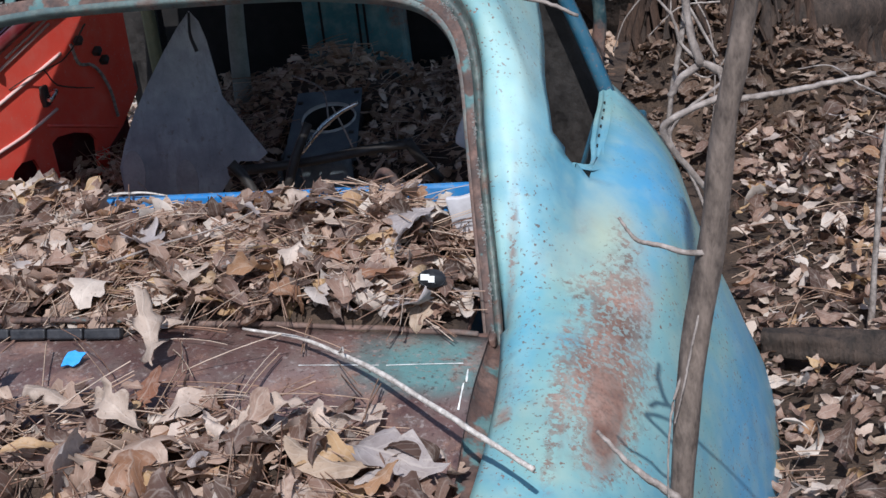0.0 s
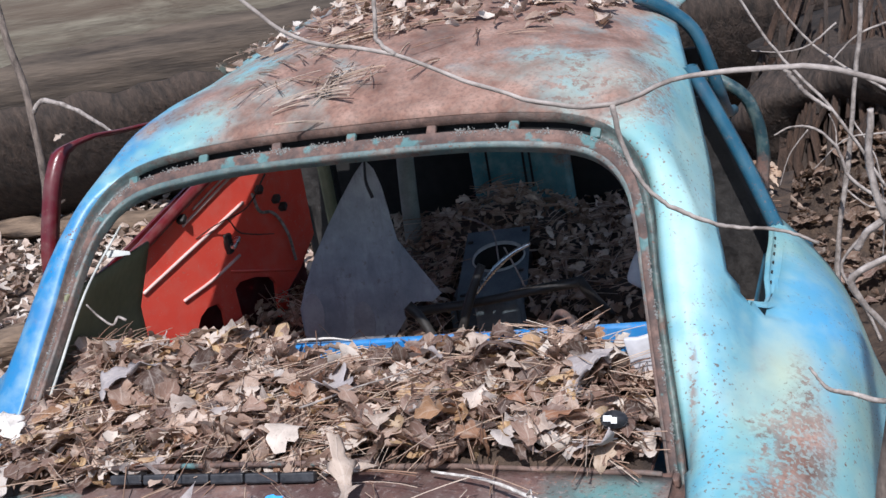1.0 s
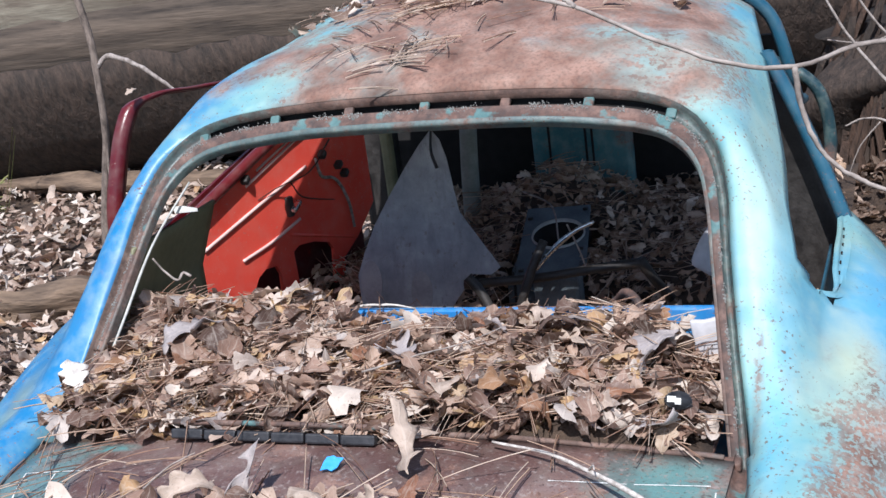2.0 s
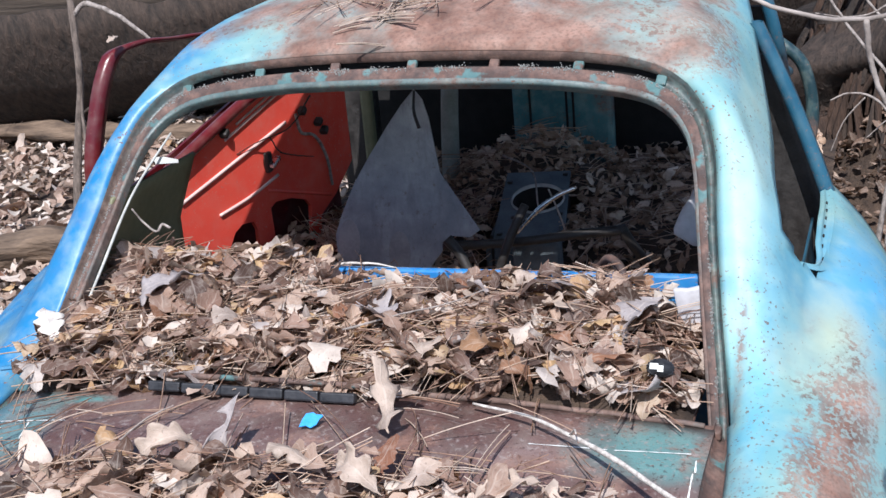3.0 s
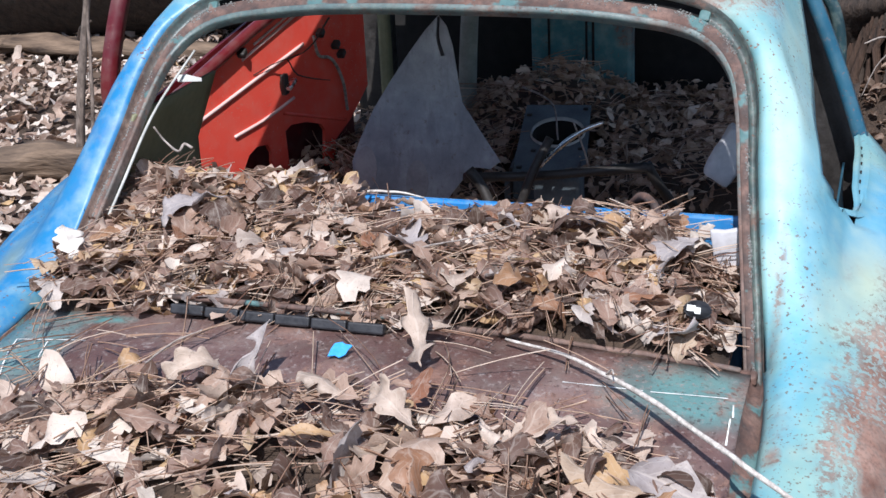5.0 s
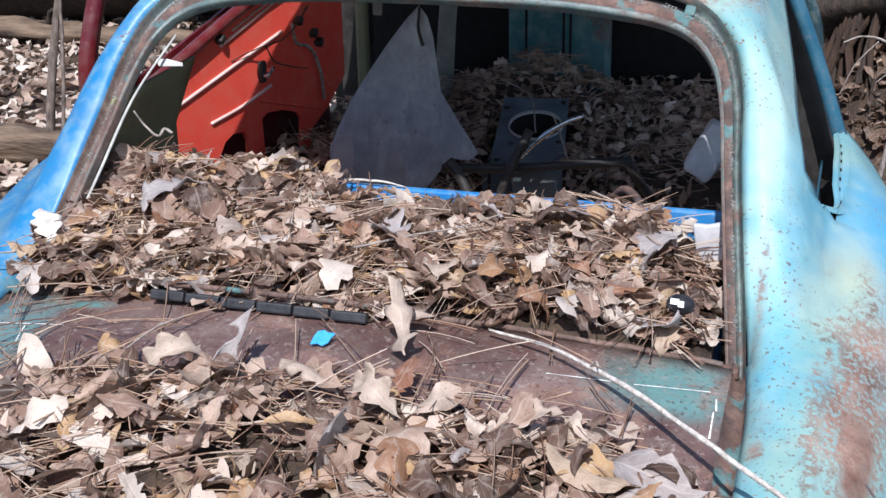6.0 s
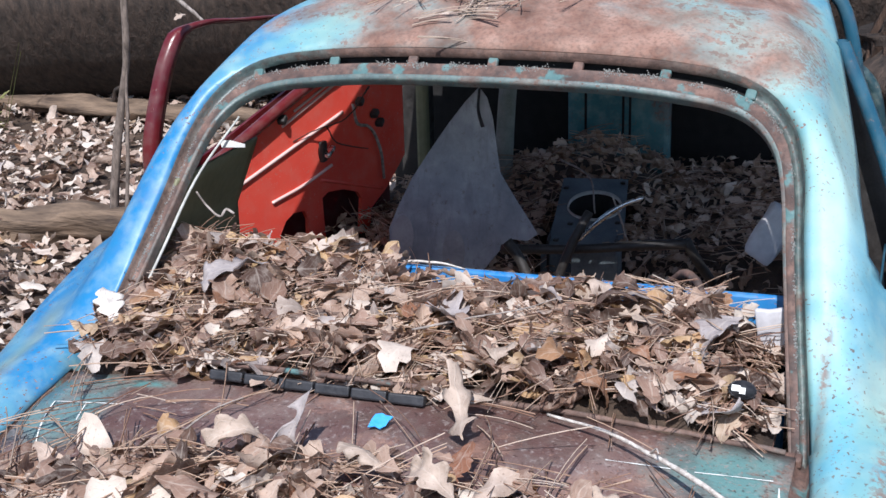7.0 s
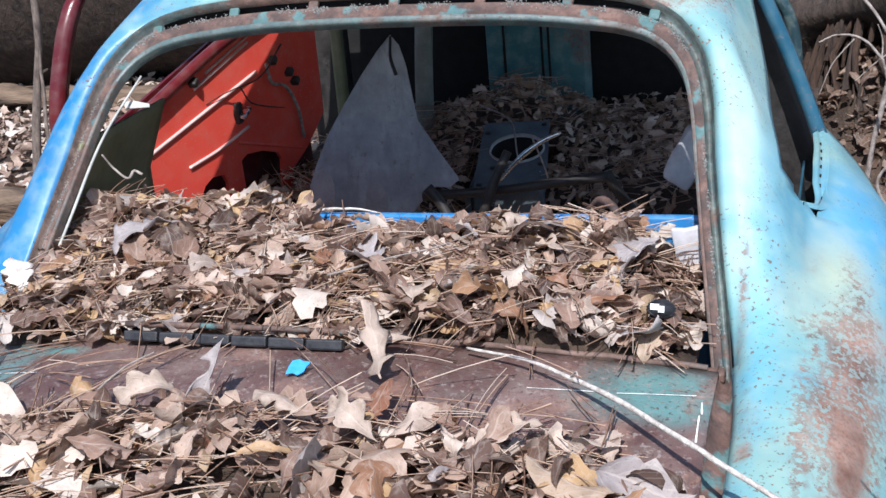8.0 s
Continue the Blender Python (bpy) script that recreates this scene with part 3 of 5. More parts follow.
deck_rows = [[(x, y, deck_z(x, y)) for x in np.linspace(-0.575, 0.575, 40)] for y in np.linspace(-0.6, 0.118, 30)]
deck_rows.append([(p[0], p[1] + 0.004, p[2] - 0.02) for p in deck_rows[-1]])
deck = to_car(sheet("engine_lid", deck_rows, DECK, None, "rust-brown rear lid with teal corners", 0.003))

# gutters between lid and wings
for sgn in (1, -1):
    rows = []
    for y in np.linspace(-0.6, 0.15, 20):
        e = along(SIDE, y)[0] if y < 0.14 else window_edge(y)
        zd = deck_z(.575, min(y, .118))
        rows.append([(sgn * .572, y, zd - .002), (sgn * .576, y, zd - .018), (sgn * (e[0] - .004), y, min(zd, e[1]) - .018), (sgn * (e[0] + .001), y, e[1])])
    to_car(sheet("gutter", rows, SEAM, None, "rusty gutter beside the lid"))
    to_car(part("lid_corner", box_bm((.035, .022, .016), (sgn * .565, .135, -.037), .004), SEAM))

# folded lip between lid and shelf
to_car(tube("shelf_lip", [(x, .119, deck_z(x, .118) + .003) for x in np.linspace(-.56, .56, 9)], [.004, .005, .004], TEAL_LIP, None, "chipped teal lip between lid and shelf", 7, 60, .3))

# ---- cabin: shelf, bulkhead, floor, firewall ----
to_car(part("parcel_shelf", box_bm((1.08, 0.34, 0.012), (0, 0.28, -0.03), 0.003), RUST))
to_car(part("bulkhead", box_bm((1.06, 0.016, 0.42), (0, 0.445, -0.118), 0.004), BAR_BLUE, None, "bright blue painted bulkhead edge"))
to_car(part("floor_pan", box_bm((1.30, 1.5, 0.02), (0, 1.2, -0.36)), RUST))
# near-black colour here stands in for the unlit voids at the cabin's end
to_car(part("firewall", box_bm((1.15, 0.02, 0.76), (-.09, 1.93, -0.10)), VOID_SHADE, None, "firewall coloured near-black for the cabin's deep shade"))
dash = to_car(part("dashboard", box_bm((0.27, 0.05, 0.36), (-0.045, 1.87, 0.0), 0.012), DASH_TEAL, None, "faded teal dashboard panel"))
for x in (-.13, -.03, -.012):
    part("dash_seam", box_bm((.006, .008, .19), (x, 1.845, .07), .002), VOID_SHADE, dash)

# empty quarter window on the right: rim and the post before it
rim = spline([(.676, .449, .106), (.696, .468, .094), (.706, .60, .094), (.706, .75, .098), (.694, .90, .102)], 40)
rim_rows = []
for p in rim:
    d = np.array((.625, .70, .19)) - p
    d = d / np.linalg.norm(d)
    down = np.array((-.75, 0, -.5)) * .006
    rim_rows.append([p + np.array((.002, 0, .001)), p + d * .003 + down * .2, p + d * .005 + down, p + d * .018 + down, p + d * .020 + down * .5, p + d * .021 + down * 2.5])
rim_ob = to_car(sheet("quarter_window_rim", rim_rows, BODY_BLUE, None, "light blue quarter window rim"))
# solid blocks, near-black to paint the dark of small slots
for k in range(8, 36, 4):
    part("rim_slot", box_bm((.004, .014, .003), np.array(rim_rows[k][2]) * .5 + np.array(rim_rows[k][3]) * .5, .001), VOID_SHADE, rim_ob)
to_car(sheet("inner_quarter", [[(.676 - .02 * math.sin(2 * f), y, -.12 + .16 * f) for f in np.linspace(0, 1, 8)] for y in np.linspace(.60, .92, 10)], DARK_BLUE, None, "blue inner quarter panel", .004))
post_rows = []
for f in np.linspace(0, 1, 14):
    p = np.array((.688, .92, .09)) * (1 - f) + np.array((.556, .955, .412)) * f + np.array((.006, 0, .0)) * math.sin(math.pi * f)
    post_rows.append([p + np.array(o) for o in ((-.014, -.010, 0), (-.004, -.014, 0), (.012, -.010, 0), (.014, .006, 0), (.004, .016, 0), (-.012, .008, 0))])
to_car(sheet("window_post", post_rows, DARK_BLUE, None, "slim deep blue window post", 0, None, True))
to_car(tube("door_arch", [(.44, 1.15, .53), (.50, 1.19, .485), (.538, 1.2, .444), (.564, 1.2, .37), (.574, 1.21, .315), (.575, 1.3, .25), (.57, 1.5, .2)], [.014, .014, .012], DARK_BLUE, None, "deep blue door opening arch", 8, 30))
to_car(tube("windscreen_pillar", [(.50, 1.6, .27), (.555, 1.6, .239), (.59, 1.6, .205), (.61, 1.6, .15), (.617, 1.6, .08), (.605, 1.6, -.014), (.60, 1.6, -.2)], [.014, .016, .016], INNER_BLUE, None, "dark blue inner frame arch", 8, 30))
# dark panel added to black out the opening in place of cabin shade
to_car(sheet("quarter_shade_panel", [[(.545 + (.672 - (z - .09) * .379 - .545) * f, 1.0, z) for f in np.linspace(0, 1, 5)] for z in np.linspace(-.3, .34, 9)], DARK_STEEL, None, "added dark panel standing in for shade behind the quarter window", .012))
# left inner lining and an added pale strip that doubles the window lip
to_car(sheet("quarter_lining", [[(-.585 + .10 * max(0, f - .45), y, -.02 + .25 * f) for f in np.linspace(0, 1, 12)] for y in np.linspace(.40, .72, 12)], OLIVE, None, "olive-brown inner quarter lining", 0.006))
to_car(tube("left_lip_strip", [on_window(-.548, .03, -.02), on_window(-.528, .13, -.02), on_window(-.503, .25, -.022), on_window(-.462, .335, -.026)], [0.0025, 0.003, 0.002], PALE_TRIM, None, "pale strip along the left window lip", 6, 22))
to_car(tube("hanging_wire", [(-.49, .40, .21), (-.475, .41, .18), (-.45, .41, .165), (-.445, .42, .175), (-.43, .42, .168)], [0.0018, 0.003], TWIG, None, "dangling pale wire end", 5, 20))
to_car(part("trim_flap", plate_bm([(0, 0), (.042, .008), (.04, .014), (.012, .016), (-.008, .012)], .003, pose(-.487, .50, .265, 60, 10, 10)), PALE_TRIM, None, "torn pale trim flap"))

# ---- the open orange door on the far side ----
door = to_car(thing("door", "", "", (.0224, -.0473, .0246)))
door.scale = (.972, .972, .972)

DOOR_M = Matrix(((.35, 0, .944, -1.085), (1, 0, -.33, 0), (0, 1, 0, 0), (0, 0, 0, 1)))


def on_door(u, v, lift=0.0):
    return DOOR_M @ Vector((u, v, lift))


outline = [(.85, -.35), (.85, .06), (1.018, .128), (1.241, .216), (1.33, .25), (1.56, .23), (1.56, -.02), (1.49, -.09), (1.43, -.13), (1.41, -.35)]
hole_1 = [(1.265, -.060), (1.285, -.050), (1.336, -.056), (1.385, -.075), (1.398, -.095), (1.385, -.22), (1.272, -.22)]
hole_2 = [(1.125, -.115), (1.145, -.085), (1.17, -.072), (1.205, -.076), (1.215, -.10), (1.211, -.22), (1.13, -.22)]
panel = part("inner_panel", plate_bm(outline, .010, DOOR_M, (hole_1, hole_2, ring(1.272, .052, .013, .024, 14))), ORANGE, door, "sunlit orange-red pressed inner panel")
part("outer_skin", plate_bm([(.84, -.36), (.84, .06), (1.02, .12), (1.33, .24), (1.57, .22), (1.57, -.36)], .008, Matrix.Translation((-.06, .02, 0)) @ DOOR_M), MAROON, door, "dark red outer skin")
# the left ribs carry their highlight as a pale colour
for pts, r in (([(1.0, .030), (1.18, .085), (1.345, .135)], .0042), ([(1.106, -.03), (1.21, -.012), (1.301, .014)], .004), ([(1.15, .140), (1.33, .209)], .0035), ([(1.19, .168), (1.33, .222)], .003), ([(1.263, -.015), (1.471, -.087)], .004)):
    tube("rib", [on_door(u, v, .001) for u, v in pts], [r, r], ORANGE if pts[0][0] > 1.25 else RIB_GLINT, door, "", 8, 20)
tube("sill_rail", [on_door(.85, .065, .004), on_door(1.018, .132, .004), on_door(1.241, .222, .004), on_door(1.40, .27, .004)], [.014, .014], MAROON, door, "dark red window sill rail", 8, 20)
part("handle", box_bm((.016, .045, .012), on_door(1.285, .052, .012), .004, Matrix.Rotation(.3, 4, "X")), CHROME, door, "chrome handle remnant")
part("bracket", box_bm((.014, .024, .05), on_door(1.270, .055, .006), .004), DARK_STEEL, door)
for u, v in ((1.148, .158), (1.467, .084), (1.45, .11), (1.40, .15)):
    part("clip", box_bm((.02, .022, .016), on_door(u, v, .006), .004, Matrix.Rotation(.6, 4, "X")), DARK_STEEL, door)
tube("glass_regulator", [on_door(1.37, .15, .012), on_door(1.38, .10, .015), on_door(1.42, .085, .012), on_door(1.46, .02, .01), on_door(1.47, -.06, .01)], [.004, .004], TWIG, door, "", 6, 24)
frp = spline([(-.80, .84, -.05), (-.811, .79, .166), (-.800, .82, .28), (-.786, .855, .365), (-.778, .88, .398), (-.755, .93, .41), (-.717, 1.05, .40), (-.62, 1.3, .38)], 48)
rows = [[p + np.array(o) for o in ((-.018, -.008, -.006), (-.012, -.014, .004), (.008, -.014, .008), (.018, -.004, .004), (.016, .014, -.004), (-.012, .014, -.008))] for p in frp]
sheet("window_frame", rows, MAROON, door, "dark red door window frame", 0, None, True)
for pts in ([(-.52, 1.30, .21), (-.55, 1.22, .15), (-.60, 1.15, .135), (-.63, 1.1, .12)], [(-.58, 1.18, .14), (-.57, 1.20, .10), (-.56, 1.23, .085), (-.53, 1.3, .06)]):
    tagged(tube("dark_twig", pts, [.0022, .0012], BARK_DARK, None, "", 5, 30, .3), "thin dark twig hanging before the orange door", "twig", "twigs by the door")
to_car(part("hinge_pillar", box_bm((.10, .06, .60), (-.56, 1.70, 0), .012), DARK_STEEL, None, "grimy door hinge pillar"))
to_car(part("pillar_trim", box_bm((.03, .03, .5), (-.505, 1.62, .02), .008), OLIVE))

# ---- loose steel, tunnel cover and rods in the cabin ----
fin_m = pose(0, 1.08, 0, 78, 0, 0)
fin_out = [(-.385, -.15), (-.393, -.06), (-.375, -.01), (-.345, .055), (-.305, .12), (-.265, .18), (-.228, .23), (-.199, .262), (-.180, .24), (-.166, .20), (-.152, .13), (-.142, .08), (-.10, .02), (-.053, -.045), (-.075, -.062), (-.117, -.060), (-.145, -.10), (-.183, -.15)]
fin = part("steel_offcut", plate_bm(fin_out, .003, fin_m), STEEL)
tagged(fin, "dull grey sheet steel offcut with a pointed top", "sheet metal")
tube("strap", [(-.195, 1.125, .255), (-.19, 1.10, .21), (-.178, 1.09, .18)], [.003, .004], RUBBER, fin, "black rubber strap over the tip", 6, 12)
for q, (cx, cz) in enumerate(((-.36, -.075), (-.24, -.10))):
    part("stain_patch", plate_bm(ring(cx, cz, .026, .05, 16), .001, Matrix.Translation((0, -.0015, 0)) @ fin_m), STAIN, fin, "brown rust bloom")

cover = to_car(thing("tunnel_cover", "", ""))
tilt = pose(.03, 1.30, -.055, 14, 0, 8)
part("top_plate", plate_bm([(-.100, -.16), (.062, -.16), (.056, .15), (-.096, .15)], .006, tilt, (ring(-.012, .02, .06, .062, 28),)), GREY_PAINT, cover, "grey-blue plate with a round hole")
lip_rows = []
for a in np.linspace(0, 2 * math.pi, 30):
    c = tilt @ Vector((-.012 + .06 * math.cos(a), .02 + .062 * math.sin(a), 0))
    o = tilt.to_3x3() @ Vector((math.cos(a), math.sin(a), 0))
    lip_rows.append([c + o * .0035 + Vector((0, 0, .001)), c + o * .001 + Vector((0, 0, .006)), c - o * .001 + Vector((0, 0, -.002)), c - o * .001 + Vector((0, 0, -.009))])
sheet("hole_rim", [r[:3] for r in lip_rows], PALE_TRIM, cover, "bright worn rim of the hole")
# near-black tube and floor added so the hole stays dark inside
well = [[r[2] + Vector((0, 0, -.14 * f)) for r in lip_rows] for f in (0, 1)]
sheet("well", well, VOID_SHADE, cover, "near-black tube added to darken the hole")
part("well_floor", plate_bm(ring(-.012, .02, .063, .065, 24), .004, Matrix.Translation((0, 0, -.12)) @ tilt), VOID_SHADE, cover)
part("front_plate", box_bm((.16, .006, .24), (.012, 1.142, -.22), .002, Matrix.Rotation(radians(-6), 4, "X")), GREY_PAINT, cover)
for sx in (-.072, .078):
    part("side_plate", box_bm((.006, .32, .24), (sx, 1.30, -.20), .002, Matrix.Rotation(radians(8), 4, "Z")), DARK_STEEL, cover)
for x, y in ((-.085, -.13), (-.085, .10), (.05, -.13), (.045, .13), (-.06, -.06), (.045, -.05)):
    c = tilt @ Vector((x, y, .002))
    part("bolt", box_bm((.012, .012, .006), c, .002), DARK_STEEL, cover)

linkage = thing("pedal_linkage", "dark greasy steel rod with two levers", "linkage", (0, .95, -.05))


def child(ob, parent):
    ob.parent = parent
    ob.matrix_parent_inverse = Matrix.Translation(parent.location).inverted()
    return ob


child(tube("cross_rod", [(-.10, .96, -.046), (.09, .95, -.026), (.20, .95, -.010), (.285, .95, .0)], [.0105, .010, .0105], DARK_STEEL, None, "", 10, 30), linkage)
child(tube("drop_link", [(.283, .95, .006), (.30, .96, -.03), (.335, .98, -.09)], [.011, .010], DARK_STEEL, None, "", 8, 10), linkage)
child(tube("lever", [(.030, .90, -.09), (.062, .91, -.005), (.092, .93, .058)], [.009, .010, .009], DARK_STEEL, None, "", 8, 12), linkage)
child(tube("lever", [(-.072, .90, -.008), (-.05, .90, -.035), (-.022, .89, -.085)], [.012, .010], DARK_STEEL, None, "", 8, 10), linkage)
child(tube("bent_wire", [(.072, .92, .0), (.10, .92, .03), (.136, .92, .062), (.17, .92, .084), (.203, .92, .098)], [.0045, .006, .004], CHROME, None, "pale bare bent wire", 7, 24), linkage)
part_block = child(part("bracket", box_bm((.10, .05, .10), (.085, 1.03, -.10), .008), GREY_PAINT, None, "dull grey bracket"), linkage)
to_car(tube("steering_column", [(-.262, 1.60, .24), (-.275, 1.6, .10), (-.288, 1.60, -.12)], [.022, .024], COLUMN, None, "grey-green steering column tube", 14, 10))
for label, pts, r in (("dark brown bent pipe lying over the bulkhead", [(.28, .62, .02), (.33, .52, .075), (.365, .46, .112), (.386, .43, .108), (.402, .40, .075), (.420, .37, .035)], .008),
                      ("dark stick lying on cabin leaves", [(-.10, 1.45, .02), (-.02, 1.40, .0), (.02, 1.30, -.06)], .0025),
                      ("thin dry stick standing among cabin leaves", [(.16, 1.02, -.06), (.14, 1.0, .03), (.125, 1.0, .07)], .0022)):
    tagged(tube("stick" if "stick" in label else "bent_pipe", pts, [r, r * .8], SEAM if "pipe" in label else TWIG, None, "", 8, 20), label, "stick" if "stick" in label else "pipe")


def foam(name, size, at, turn, label):
    bm = box_bm(size, (0, 0, 0), min(size) * .25)
    bmesh.ops.subdivide_edges(bm, edges=bm.edges[:], cuts=3, use_grid_fill=True)
    for v in bm.verts:
        v.co += Vector((noise.noise(v.co * 25), noise.noise(v.co * 25 + Vector((5, 0, 0))), noise.noise(v.co * 25 + Vector((0, 7, 0))))) * .006
    bmesh.ops.transform(bm, matrix=pose(*at, *turn), verts=bm.verts)
    return tagged(part(name, bm, PAD, None, "", True), label, "foam")


foam("foam_pad", (.055, .05, .11), (.462, .79, .085), (0, 28, 0), "pale foam pad leaning at the cabin side")
foam("foam_scrap", (.046, .012, .15), (.516, .350, .035), (8, -6, 0), "torn off-white foam scrap stuck in dead leaves")

# ---- rear shelf details ----
strip = thing("rubber_seal", "cracked black rubber window seal on rust", "seal", (-.12, .08, .012))
cuts = np.linspace(-.315, .045, 7)
for a, b in zip(cuts[:-1], cuts[1:]):
    piece = part("seal_piece", box_bm((b - a - .003, .020, .016), ((a + b) / 2, .083 - .03 * ((a + b) / 2 + .13), .014), .003, Matrix.Rotation(radians(-22), 4, "X")), RUBBER)
    child(piece, strip)
child(tube("rusty_edge", [(-.32, .104, .026), (-.13, .100, .028), (.06, .095, .028)], [.005, .005], SEAM, None, "rust-brown upper edge", 6, 16), strip)
bm = bmesh.new()
bmesh.ops.create_circle(bm, cap_ends=True, radius=1, segments=20)
bmesh.ops.scale(bm, vec=(.021, .014, 1), verts=bm.verts)
got = bmesh.ops.extrude_face_region(bm, geom=bm.faces[:])
bmesh.ops.translate(bm, vec=(0, 0, .014), verts=[g for g in got["geom"] if isinstance(g, bmesh.types.BMVert)])
bmesh.ops.bevel(bm, geom=bm.edges[:], offset=.003, segments=2, affect="EDGES")
bmesh.ops.transform(bm, matrix=pose(.49, .172, .044, 56, 8, 12), verts=bm.verts)
cap = tagged(part("plastic_cap", bm, RUBBER, None, "", True), "black oval plastic cap with a white mark", "cap")
part("white_mark", plate_bm([(-.018, -.006), (.0, -.006), (.0, -.011), (.014, -.011), (.014, .004), (.002, .004), (.002, .008), (-.018, .008)], .002, pose(.489, .1575, .0535, 56, 8, 12) @ Matrix.Scale(.62, 4)), WHITE, cap, "white printed mark")
flake = part("blue_plastic_chip", plate_bm([(-.016, -.013), (-.006, -.010), (.001, -.013), (.009, -.007), (.012, .002), (.018, .010), (.006, .010), (.001, .013), (-.009, .010), (-.013, .001)], .002, pose(.004, -.004, .016, 35, 6, 10)), TAPE)
tagged(flake, "bright blue plastic chip on dead leaves", "plastic chip")


def paint_line(pts, w=.0035):
    """A thin chalky line on the lid."""
    rows = []
    p = spline(pts, 24) if len(pts) > 2 else np.linspace(pts[0], pts[1], 24)
    t = np.gradient(p, axis=0)
    for i, (q, d) in enumerate(zip(p, t)):
        side = np.array((-d[1], d[0])) / np.hypot(*d) * w * (0.6 + 0.5 * noise.noise(Vector((q[0] * 90, q[1] * 90, 0))))
        rows.append([(q[0] + s * side[0], q[1] + s * side[1], deck_z(q[0] + s * side[0], q[1] + s * side[1]) + .0012) for s in (-.5, .5)])
    return child(sheet("white_line", rows, WHITE, None, "thin white painted line"), deck)


deck.matrix_parent_inverse = Matrix.Translation((0, 0, .55))
for pts in ([(.45, .016), (.553, .036)], [(.562, .02), (.565, -.012)], [(.562, -.015), (.563, -.07)], [(-.545, 0), (-.42, -.002)], [(-.545, 0), (-.53, -.06), (-.50, -.13)], [(-.485, -.004), (-.475, -.05)], [(.33, .004), (.44, .015)]):
    paint_line(pts)


# ---- dead leaves and needles ----
def leaf_blank(kind, n, rng, cols=5, curl=None):
    """A dry leaf of unit length: rows along the midrib, cols across; lobed, rolled and bent. Gives points and blade coordinates."""
    t = np.linspace(0, 1, n)
    sides = []
    for _ in (0, 1):
        if kind == 0:      # oak leaf, deep lobes widening past the middle
            lobes = np.abs(np.sin(math.pi * (3.9 * t + rng.uniform(-.15, .15)))) ** 1.0
            w = (0.09 + 0.16 * np.sin(math.pi * np.clip(t, 0, 1) ** 1.25)) * (0.46 + 0.66 * lobes) * np.clip((1.04 - t) * 5, 0, 1) * np.clip((t - .05) * 6, 0.06, 1)
        elif kind == 3:    # slim red oak blade with long pointed lobes
            lobes = np.abs(np.sin(math.pi * (2.3 * t + rng.uniform(-.2, .2)))) ** 5
            w = (0.075 + 0.20 * lobes) * np.clip((1.02 - t) * 6, 0, 1) * np.clip((t - .04) * 8, 0.08, 1)
        elif kind == 1:    # long oval leaf
            w = rng.uniform(.14, .20) * np.sin(math.pi * np.clip((t - .1) / .9, 0, 1)) ** 0.75
        else:              # torn scrap
            w = 0.27 * np.sin(math.pi * t) ** 0.5 * rng.uniform(0.55, 1.15, n)
        sides.append(np.maximum(w, 0.008) * rng.uniform(.85, 1.1))
    swing = {0: 0.22, 3: 0.6}.get(kind, 0.08)
    roll, roll_axis = rng.choice((-1, 1)) * abs(rng.normal(0, 4.6)), rng.normal(0, 0.5)
    bend, twist = rng.normal(0, 1.3), rng.normal(0, .9)
    if curl is not None:
        roll, roll_axis = curl, .25
    crinkle, phase = rng.uniform(0.006, 0.022), rng.uniform(0, 6)
    pts, uvs = [], []
    for i, ti in enumerate(t):
        for c in range(cols):
            f = 2 * c / (cols - 1) - 1
            w = sides[0][i] if f < 0 else sides[1][i]
            x, y = f * w, ti - 0.5 + swing * abs(f) * w
            z = crinkle * math.sin(ti * 17 + phase + 2.2 * f) * abs(f) + 0.10 * abs(x)
            # roll about a slanted axis, then bend along the blade
            a = x + roll_axis * y
            k = roll * (0.6 + 0.8 * ti)
            if abs(k) > 1e-3:
                g = np.clip(a * k, -2.6, 2.6)
                x, z = math.sin(g) / k - roll_axis * y * (math.sin(g) / g if abs(g) > 1e-6 else 1), z + (1 - math.cos(g)) / k
            g = np.clip(y * bend, -2, 2)
            if abs(bend) > 1e-3:
                y, z = math.sin(g) / bend - z * math.sin(g), z * math.cos(g) + (1 - math.cos(g)) / bend
            pts.append((x, y, z + twist * x * y))
            uvs.append((c / (cols - 1), ti))
    p = np.array(pts)
    shift, crumple = Vector(rng.uniform(-50, 50, 3)), rng.uniform(.03, .085)
    p += np.array([noise.noise_vector(Vector(q) * 4.5 + shift) for q in pts]) * crumple
    p[:, 2] -= np.percentile(p[:, 2], 20)
    return p, np.array(uvs)


def leaf_faces(n, cols):
    return np.array([(i * cols + s, i * cols + s + 1, (i + 1) * cols + s + 1, (i + 1) * cols + s) for i in range(n - 1) for s in range(cols - 1)])


def set_uv(ob, uv):
    """Blade coordinates, one pair for each vertex."""
    me = ob.data
    layer = me.uv_layers.new(name="UVMap")
    idx = np.empty(len(me.loops), dtype=np.int32)
    me.loops.foreach_get("vertex_index", idx)
    layer.data.foreach_set("uv", np.asarray(uv, dtype=np.float32)[idx].ravel())


def spin(rng, tilt):
    a, b, c = rng.uniform(0, 2 * math.pi), rng.normal(0, tilt), rng.normal(0, tilt)
    return np.array(Euler((b, c, a)).to_matrix())


